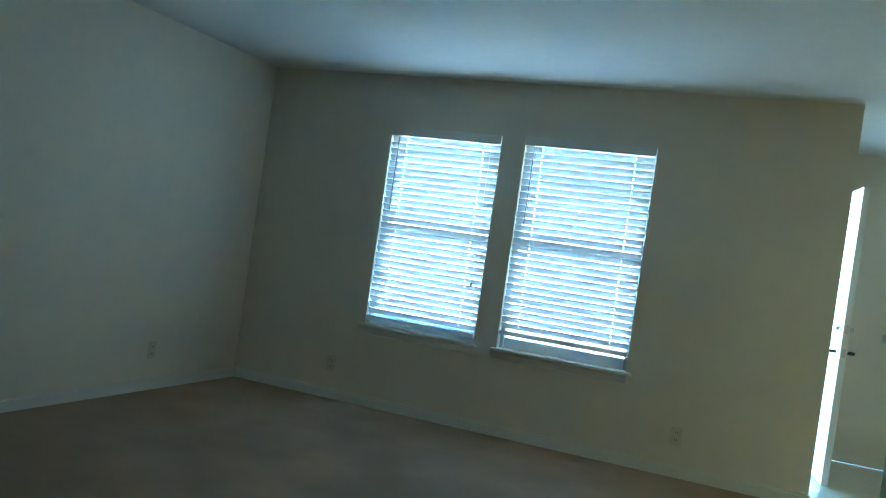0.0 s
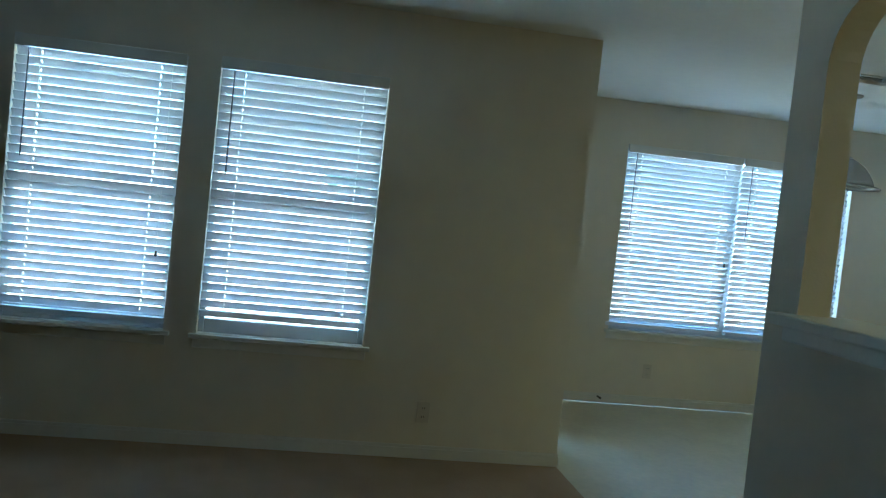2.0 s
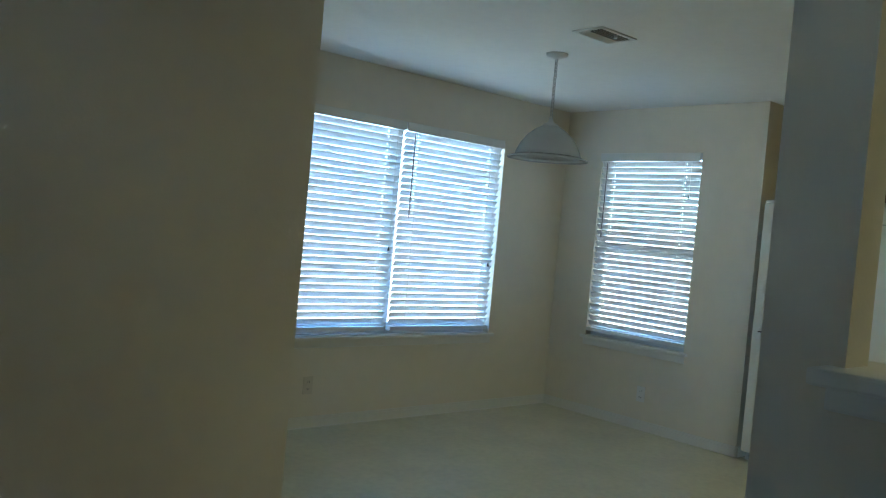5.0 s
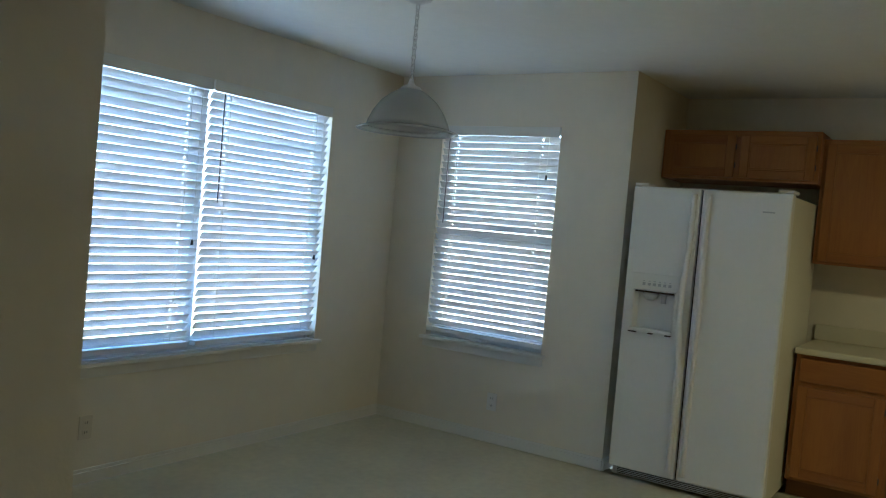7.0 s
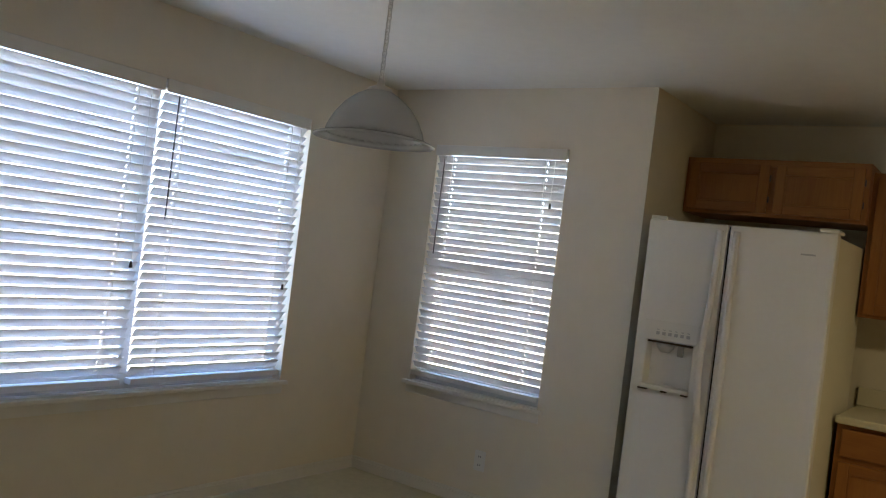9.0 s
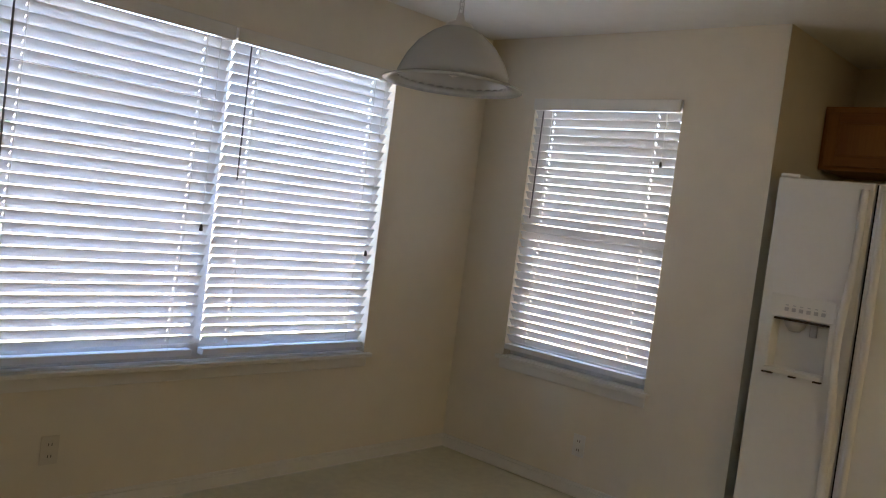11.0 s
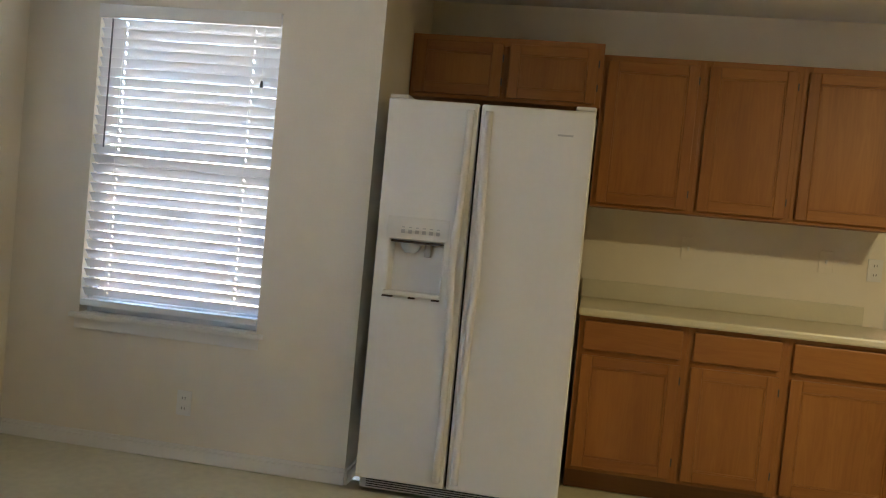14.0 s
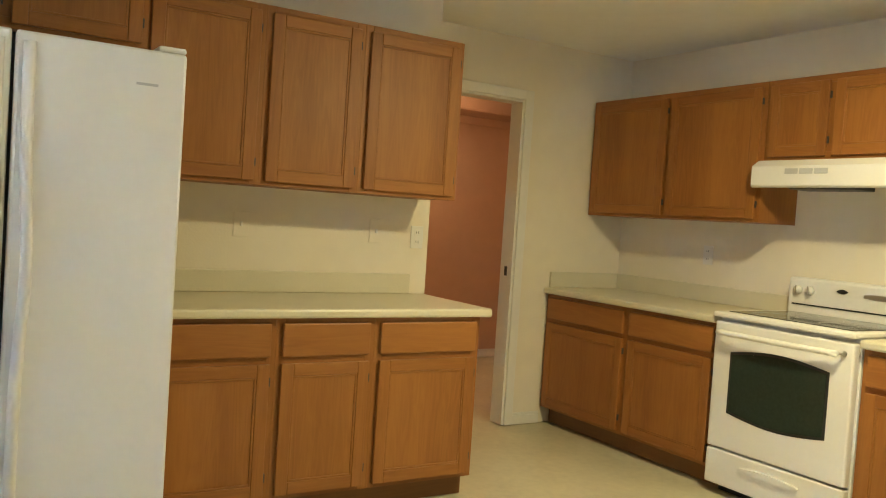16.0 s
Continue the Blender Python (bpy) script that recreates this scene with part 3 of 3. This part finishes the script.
def wall_cabinet(m, w, z0, z1, doors, label, d=0.31):
    o = thing("wall_cabinet", m, label, "cabinet", "oak wall cabinets")
    face(o, w, d, z0, z1, (), doors)
    step = (w - 0.05 - 0.035 * (doors - 1)) / doors
    for i in range(doors):
        a = 0.025 + i * (step + 0.035)
        panel_door(o, a, a + step, z0 + 0.018, z1 - 0.03, -d)
    return o


EAST, STH = (lambda y: pose(KE - 0.002, y, 0, 0, 0, -90)), (lambda x: pose(x, KS + 0.002, 0, 0, 0, 180))
UB, UT = 1.375, 2.13
CY0 = -0.875
for i, w in enumerate((0.505, 0.44, 0.54)):
    y = CY0 - sum((0.505, 0.44, 0.54)[:i])
    base_cabinet(EAST(y), w, "honey oak base cabinet with one drawer over one door")
for i, w in enumerate((0.49, 0.46, 0.525)):
    y = -0.865 - sum((0.49, 0.46, 0.525)[:i])
    wall_cabinet(EAST(y), w, UB, UT, 1, "honey oak wall cabinet with one recessed-panel door", 0.345)
wall_cabinet(EAST(ALC - 0.004), 0.961, 1.85, UT + 0.035, 2, "low two-door honey oak cabinet above the refrigerator", 0.43)


def counter(m, w, label, left=0.0, right=0.0, end_splash=False):
    o = thing("countertop", m, label, "countertop")
    part("slab", boxes((-left, -0.645, 0.849, w + right, -0.001, 0.887), bevel=0.010), "laminate", o)
    rows = [(-left, -0.022, 0.8875, w - 0.06 if right else w, -0.002, 0.988)]
    if end_splash:
        rows.append((0.0, -0.60, 0.8875, 0.02, -0.0225, 0.988))
    part("backsplash", boxes(*rows, bevel=0.004), "laminate", o)
    return o


counter(EAST(CY0), 1.49, "cream laminate worktop with a low backsplash", 0.008, 0.035)
SX = KD - 0.003
base_cabinet(STH(SX), 0.74, "honey oak base cabinet against the side wall")
base_cabinet(STH(SX - 0.74), 0.65, "honey oak base cabinet beside the white range")
counter(STH(SX), 1.392, "cream laminate corner worktop beside the range", end_splash=True)
wall_cabinet(STH(KD - 0.004), 1.345, UB, 2.12, 2, "two-door honey oak wall cabinet beside the range hood")
wall_cabinet(STH(KD - 1.352), 0.76, 1.70, 2.12, 2, "short two-door honey oak cabinet above the range hood")
base_cabinet(STH(SX - 1.397 - 0.766), 0.75, "honey oak base cabinet on the far side of the range", 1)
counter(STH(SX - 1.397 - 0.766), 0.75, "cream laminate worktop on the far side of the range")
wall_cabinet(STH(KD - 1.352 - 0.762), 0.70, UB, 2.12, 1, "honey oak wall cabinet past the range hood")


# ---- refrigerator ----
def holed_slab(x0, x1, z0, z1, hx0, hx1, hz0, hz1, front, back):
    """A door with a square recess sunk into its front, in one skin."""
    bm = bmesh.new()
    deep = back - 0.014

    def ring(a, b, c, e, y):
        return [bm.verts.new(p) for p in ((a, y, c), (b, y, c), (b, y, e), (a, y, e))]
    of, ob_, hf, hb = ring(x0, x1, z0, z1, front), ring(x0, x1, z0, z1, back), ring(hx0, hx1, hz0, hz1, front), ring(hx0 + 0.01, hx1 - 0.01, hz0 + 0.005, hz1 - 0.02, deep)
    for i in range(4):
        j = (i + 1) % 4
        bm.faces.new((of[i], of[j], hf[j], hf[i]))
        bm.faces.new((hf[i], hf[j], hb[j], hb[i]))
        bm.faces.new((ob_[j], ob_[i], of[i], of[j])[::-1])
    bm.faces.new(hb)
    bm.faces.new(ob_[::-1])
    bmesh.ops.recalc_face_normals(bm, faces=bm.faces)
    edges = [e for e in bm.edges if all(abs(v.co.y - front) < 1e-6 for v in e.verts) and e.is_manifold and (all(v in of for v in e.verts) or all(v in hf for v in e.verts))]
    edges += [e for e in bm.edges if e.verts[0] in of and e.verts[1] in ob_ or e.verts[1] in of and e.verts[0] in ob_]
    bmesh.ops.bevel(bm, geom=edges, offset=0.008, segments=3, affect="EDGES", profile=0.5)
    return bm


def refrigerator():
    w, h, db, df = 0.89, 1.745, 0.79, 0.87
    o = thing("refrigerator", pose(4.50, 0.033, 0, 0, 0, -90), "white side-by-side refrigerator with an ice dispenser", "refrigerator")
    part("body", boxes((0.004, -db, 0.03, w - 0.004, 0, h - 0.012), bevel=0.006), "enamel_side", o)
    part("grille", boxes((0.01, -db - 0.03, 0.012, w - 0.01, -db - 0.001, 0.06), bevel=0.004), "grey_plastic", o, "grey plastic kick grille")
    for i in range(4):
        part("grille_slot", boxes((0.04, -db - 0.0325, 0.020 + i * 0.010, w - 0.04, -db - 0.0305, 0.024 + i * 0.010)), "black", o)
    for x in (0.06, w - 0.06):
        part("foot", lathe([(0.0, 0.0), (0.018, 0.0), (0.018, 0.03), (0.0, 0.03)], 14, at=(x, -db + 0.05, 0)), "black", o)
    s = 0.398
    f0, f1 = -df, -db - 0.006
    hx0, hx1, hz0, hz1 = 0.062, 0.300, 0.905, 1.135
    d = part("freezer_door", holed_slab(0.0, s, 0.07, h, hx0, hx1, hz0, hz1, f0, f1), "enamel", o, "white freezer door with dispenser recess")
    part("dispenser_panel", boxes((0.045, f0 - 0.004, hz1 + 0.004, 0.318, f0 - 0.0005, hz1 + 0.10), bevel=0.0015), "plastic", d)
    part("recess_lip", boxes((hx0 + 0.004, f0 - 0.003, hz1 - 0.012, hx1 - 0.004, f0 + 0.03, hz1 - 0.002), bevel=0.002), "grime", d, "dark stained upper lip of the recess")
    part("chute", lathe([(0.0, 0.0), (0.048, 0.0), (0.040, -0.026), (0.022, -0.045), (0.0, -0.045)], 20, at=(hx0 + 0.085, f0 + 0.042, hz1 - 0.012)), "grey_plastic", d, "", True)
    part("paddle", boxes((hx1 - 0.09, f0 + 0.04, hz1 - 0.07, hx1 - 0.06, f0 + 0.055, hz1 - 0.012), bevel=0.003), "grey_plastic", d)
    part("drip_tray", boxes((hx0 - 0.012, f0 - 0.020, hz0 - 0.014, hx1 + 0.004, f1 - 0.014, hz0 + 0.006), bevel=0.004), "plastic", d, "white drip tray")
    for a, b in ((hx0 - 0.012, hx0 + 0.035), (hx0 + 0.105, hx0 + 0.135), (hx1 - 0.03, hx1 + 0.004)):
        part("stain", boxes((a, f0 - 0.0215, hz0 - 0.022, b, f0 - 0.0005, hz0 - 0.0145), bevel=0.002), "grime", d, "brown grime under the tray")
    for i in range(6):
        part("button", boxes((0.108 + i * 0.031, f0 - 0.0075, hz1 + 0.030, 0.125 + i * 0.031, f0 - 0.0045, hz1 + 0.046), bevel=0.001), "grey_plastic", d)
        part("button_mark", boxes((0.110 + i * 0.031, f0 - 0.0052, hz1 + 0.054, 0.123 + i * 0.031, f0 - 0.0045, hz1 + 0.058)), "grey_plastic", d)
    r = part("fridge_door", boxes((s + 0.010, f0, 0.07, w, f1, h), bevel=0.010), "enamel", o, "plain white refrigerator door")
    part("gasket", boxes((s - 0.004, f1 - 0.05, 0.075, s + 0.014, f1 + 0.005, h - 0.006)), "black", o, "dark seam between the doors")
    part("badge", boxes((w - 0.15, f0 - 0.0015, h - 0.112, w - 0.085, f0 - 0.0003, h - 0.104)), "grey_plastic", r, "small plain grey badge")
    for side, x, door in ((-1, s - 0.034, d), (1, s + 0.046, r)):
        pts = []
        for i in range(41):
            u = i / 40
            z = 0.10 + u * (h - 0.13)
            bow = math.exp(-((z - 1.07) / 0.24) ** 2)
            pts.append((x + side * 0.014 * bow, f0 - 0.006 - 0.030 * bow, z))
        part("handle", tube(pts, 0.017, 14, 0.8), "enamel", door, "long white bowed door handle", True)
    for a, b in ((0.0, 0.085), (w - 0.085, w)):
        part("hinge_cap", boxes((a, f0 + 0.012, h + 0.001, b, -db + 0.08, h + 0.020), bevel=0.007), "plastic", o)


refrigerator()


# ---- range and hood ----
def curved_plate(x0, x1, z0, z1, y0, y1, bow, steps=12):
    """A plate whose upper and lower edges bow outwards."""
    bm = bmesh.new()
    ring = [(x0 + (x1 - x0) * i / steps, z0 - bow * math.sin(math.pi * i / steps)) for i in range(steps + 1)]
    ring += [(x1 - (x1 - x0) * i / steps, z1 + bow * math.sin(math.pi * i / steps)) for i in range(steps + 1)]
    a, b = [bm.verts.new((x, y0, z)) for x, z in ring], [bm.verts.new((x, y1, z)) for x, z in ring]
    bm.faces.new(a)
    bm.faces.new(b[::-1])
    for i in range(len(ring)):
        j = (i + 1) % len(ring)
        bm.faces.new((a[i], b[i], b[j], a[j]))
    bmesh.ops.recalc_face_normals(bm, faces=bm.faces)
    return bm


def kitchen_range():
    w = 0.758
    o = thing("kitchen_range", STH(SX - 1.397), "white freestanding electric range with a black glass cooktop", "range")
    part("body", boxes((0, -0.60, 0.045, w, -0.025, 0.885), bevel=0.004), "enamel", o)
    part("plinth", boxes((0.03, -0.56, 0, w - 0.03, -0.05, 0.046)), "black", o)
    part("cooktop", boxes((-0.001, -0.662, 0.886, w + 0.001, -0.09, 0.914), bevel=0.008), "enamel", o)
    part("cooktop_glass", boxes((0.045, -0.60, 0.9142, w - 0.045, -0.115, 0.9175), bevel=0.001), "black_glass", o, "black ceramic glass cooktop")
    for x, y, r in ((0.21, -0.46, 0.105), (0.55, -0.46, 0.085), (0.21, -0.24, 0.08), (0.55, -0.24, 0.10)):
        part("burner_ring", lathe([(r - 0.003, 0.9176), (r, 0.9182), (r + 0.003, 0.9176)], 40, at=(x, y, 0)), "grey_plastic", o)
    d = part("oven_door", boxes((0.006, -0.648, 0.235, w - 0.006, -0.602, 0.868), bevel=0.010), "enamel", o, "white oven door with a dark window")
    part("oven_window", curved_plate(0.125, w - 0.125, 0.43, 0.71, -0.652, -0.647, 0.028), "oven_glass", d, "dark oven window with bowed edges")
    part("window_border", curved_plate(0.112, w - 0.112, 0.418, 0.722, -0.6495, -0.646, 0.030), "black", d)
    pts = [(0.05, -0.65, 0.815)] + [(0.06 + (w - 0.12) * i / 16, -0.690 - 0.012 * math.sin(math.pi * i / 16), 0.815) for i in range(17)] + [(w - 0.05, -0.65, 0.815)]
    part("handle", tube(pts, 0.014, 10), "enamel", d, "white bowed oven handle", True)
    q = part("storage_drawer", boxes((0.006, -0.648, 0.05, w - 0.006, -0.602, 0.226), bevel=0.008), "enamel", o)
    part("pull", curved_plate(0.22, w - 0.22, 0.165, 0.172, -0.662, -0.647, 0.012), "enamel", q)
    b = part("backguard", boxes((0.0, -0.085, 0.90, w, -0.005, 1.10), bevel=0.016), "enamel", o, "white control panel with knobs")
    part("lower_trim", boxes((0.03, -0.0885, 0.955, w - 0.03, -0.0855, 0.962)), "black", b)
    for x in (0.065, 0.135, w - 0.135, w - 0.065):
        k = part("knob", lathe([(0.0, -0.085), (0.023, -0.085), (0.021, -0.105), (0.0, -0.106)], 20, "Y", (x, 0, 1.035)), "plastic", b, "", True)
        part("pointer", boxes((x - 0.004, -0.114, 1.013, x + 0.004, -0.1061, 1.057), bevel=0.001), "chrome", k)
    part("badge", curved_plate(0.285, 0.345, 1.046, 1.050, -0.0885, -0.0855, 0.010), "black", b, "small dark oval emblem")
    part("clock", curved_plate(0.43, 0.60, 1.030, 1.044, -0.0885, -0.0855, 0.006), "chrome", b, "silvery display strip")


def range_hood():
    w, z0, z1, d = 0.758, 1.555, 1.698, 0.40
    o = thing("range_hood", STH(KD - 1.353), "white under-cabinet range hood with vent slots", "range hood")
    bm = bmesh.new()
    prof = [(0, z0 + 0.03), (0, z1), (-d + 0.05, z1), (-d, z1 - 0.035), (-d, z0 + 0.01), (-d + 0.012, z0), (-0.2, z0 + 0.03)]
    a, b = [bm.verts.new((0, y, z)) for y, z in prof], [bm.verts.new((w, y, z)) for y, z in prof]
    bm.faces.new(a)
    bm.faces.new(b[::-1])
    for i in range(len(prof)):
        j = (i + 1) % len(prof)
        bm.faces.new((a[i], b[i], b[j], a[j]))
    bmesh.ops.recalc_face_normals(bm, faces=bm.faces)
    part("canopy", bm, "enamel", o)
    for i in range(3):
        part("vent_slot", boxes((0.20 + i * 0.082, -d - 0.0025, z1 - 0.075, 0.272 + i * 0.082, -d - 0.0003, z1 - 0.048)), "grey_plastic", o, "row of small vent slots")
    part("filter", boxes((0.20, -0.36, z0 - 0.006, w - 0.2, -0.20, z0 + 0.02), bevel=0.003), "dark_metal", o)


kitchen_range()
range_hood()


# ---- small fixtures ----
def outlet(m, label, switch=False, mat="plastic"):
    """Plate in the local x-z plane, facing -y."""
    o = thing("light_switch" if switch else "wall_outlet", m, label, "switch" if switch else "outlet")
    part("plate", boxes((-0.036, -0.006, -0.058, 0.036, 0, 0.058), bevel=0.002), mat, o)
    if switch:
        part("toggle", boxes((-0.005, -0.016, -0.010, 0.005, -0.006, 0.012), bevel=0.002), "plastic", o)
    else:
        for z in (-0.024, 0.024):
            k = part("socket", boxes((-0.016, -0.0085, z - 0.014, 0.016, -0.006, z + 0.014), bevel=0.001), mat, o)
            part("slots", boxes((-0.008, -0.0092, z - 0.005, -0.005, -0.0085, z + 0.006), (0.005, -0.0092, z - 0.005, 0.008, -0.0085, z + 0.006)), "black", k)
    return o


for x in (-0.745, -3.26):
    outlet(pose(x, -0.001, 0.26), "almond wall outlet above the carpet", mat="almond")
outlet(pose(1.345, NOOK_N - 0.001, 0.28), "almond wall outlet under the wide nook window", mat="almond")
outlet(pose(NOOK_E - 0.001, 0.90, 0.27, 0, 0, -90), "white wall outlet under the single nook window")
outlet(pose(LEFT + 0.001, -0.98, 0.27, 0, 0, 90), "almond wall outlet on the plain side wall", mat="almond")
outlet(pose(KE - 0.001, -1.405, 1.2, 0, 0, -90), "cream light switch over the worktop", True, "wall")
outlet(pose(KE - 0.001, -2.1, 1.2, 0, 0, -90), "cream light switch over the worktop", True, "wall")
outlet(pose(KE - 0.001, -2.34, 1.18, 0, 0, -90), "white wall outlet at the end of the worktop")
outlet(pose(4.41, KS + 0.001, 1.17, 0, 0, 180), "white wall outlet behind the corner worktop")

stop = thing("door_stop", pose(0.945, NOOK_N - 0.013, 0.05), "small spring door stop on the baseboard", "door stop")
part("spring", tube([(0.006 * math.cos(i), -0.06 * i / 60, 0.006 * math.sin(i)) for i in range(61)], 0.0015, 5), "dark_metal", stop)
part("tip", lathe([(0.0, -0.06), (0.009, -0.06), (0.008, -0.075), (0.0, -0.076)], 14, "Y"), "black", stop)


def dome_light(x, y, label):
    o = thing("ceiling_light", pose(x, y, HIGH), label, "ceiling light")
    part("base", lathe([(0.0, 0.0), (0.15, 0.0), (0.148, -0.022), (0.0, -0.022)], 36), "white_metal", o, "", True)
    sh = part("diffuser", lathe([(0.140, -0.023), (0.138, -0.04), (0.115, -0.08), (0.07, -0.105), (0.0, -0.115)], 36), "shade", o, "frosted glass dome", True)
    sh.visible_shadow = False
    return o


dome_light(2.5, -2.7, "frosted dome ceiling light over the kitchen floor")
dome_light(7.05, -3.5, "frosted dome ceiling light in the laundry room")
wb = thing("washer_box", pose(7.419, -3.83, 1.07, 0, 0, -90), "recessed grey washer valve box in the laundry wall", "valve box")
part("rim", boxes((-0.09, -0.008, -0.08, -0.07, 0, 0.08), (0.07, -0.008, -0.08, 0.09, 0, 0.08), (-0.07, -0.008, 0.06, 0.07, 0, 0.08), (-0.07, -0.008, -0.08, 0.07, 0, -0.06), bevel=0.002), "grey_plastic", wb)
part("backing", boxes((-0.07, -0.003, -0.06, 0.07, -0.0005, 0.06)), "dark_metal", wb)
part("valve", lathe([(0.0, -0.004), (0.016, -0.004), (0.014, -0.04), (0.0, -0.042)], 14, "Y", (0.02, 0, 0.0)), "chrome", wb)
ls = thing("laundry_shelf", pose(7.419, -1.62, 2.24, 0, 0, -90), "deep painted shelf high on the laundry wall", "shelf")
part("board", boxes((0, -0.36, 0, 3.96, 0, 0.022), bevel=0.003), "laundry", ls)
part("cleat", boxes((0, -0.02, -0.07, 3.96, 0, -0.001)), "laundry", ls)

# ---- outside ----
structure("ground", boxes((-300, -300, -0.35, 300, 300, -0.16)), "grass", "dry pale ground reaching to the horizon", "ground")
structure("patio", boxes((-4.6, 0.2, -0.16, AX - T - 0.02, 4.2, -0.05), bevel=0.01), "concrete", "pale concrete patio outside the garden door", "patio")


def fence(name, m, length):
    o = thing(name, m, "weathered cedar board fence round the yard", "fence")
    rnd = random.Random(5)
    me = mesh_of("board", boxes((0, -0.009, 0, 0.138, 0.009, 1.8)), M["cedar"])
    for i in range(int(length / 0.145)):
        b = new("board", me)
        b.parent = o
        b.location = (i * 0.145, rnd.uniform(-0.003, 0.003), rnd.uniform(-0.015, 0.015))
    for z in (0.3, 0.95, 1.55):
        part("rail", boxes((0, 0.011, z, length, 0.05, z + 0.085)), "cedar", o)


fence("yard_fence", pose(-9, 7.2, -0.16), 18.5)
fence("yard_fence", pose(9.4, 7.2, -0.16, 0, 0, -90), 14.0)


def neighbour(m, w, d, h):
    o = thing("neighbour_house", m, "tan sided neighbouring house with a grey shingle roof", "house")
    part("wall", boxes((0, 0, 0, w, d, h)), "siding", o)
    bm = bmesh.new()
    e = 0.4
    v = [bm.verts.new(p) for p in ((-e, -e, h), (w + e, -e, h), (w + e, d + e, h), (-e, d + e, h), (w * 0.25, d / 2, h + 1.9), (w * 0.75, d / 2, h + 1.9))]
    for f in ((0, 1, 5, 4), (1, 2, 5), (2, 3, 4, 5), (3, 0, 4), (3, 2, 1, 0)):
        bm.faces.new([v[i] for i in f])
    part("roof", bm, "shingle", o)
    for x in (w * 0.2, w * 0.62):
        k = part("window", boxes((x, -0.03, 1.0, x + 1.2, -0.001, 2.2)), "oven_glass", o)
        part("window_trim", boxes((x - 0.08, -0.045, 0.92, x, -0.001, 2.28), (x + 1.2, -0.045, 0.92, x + 1.28, -0.001, 2.28), (x, -0.045, 2.2, x + 1.2, -0.001, 2.28), (x, -0.045, 0.92, x + 1.2, -0.001, 1.0)), "frame", k)


neighbour(pose(-3.5, 11.5, -0.16), 11.0, 8.0, 2.9)
neighbour(pose(13.5, 6.0, -0.16, 0, 0, -90), 10.0, 8.0, 2.9)
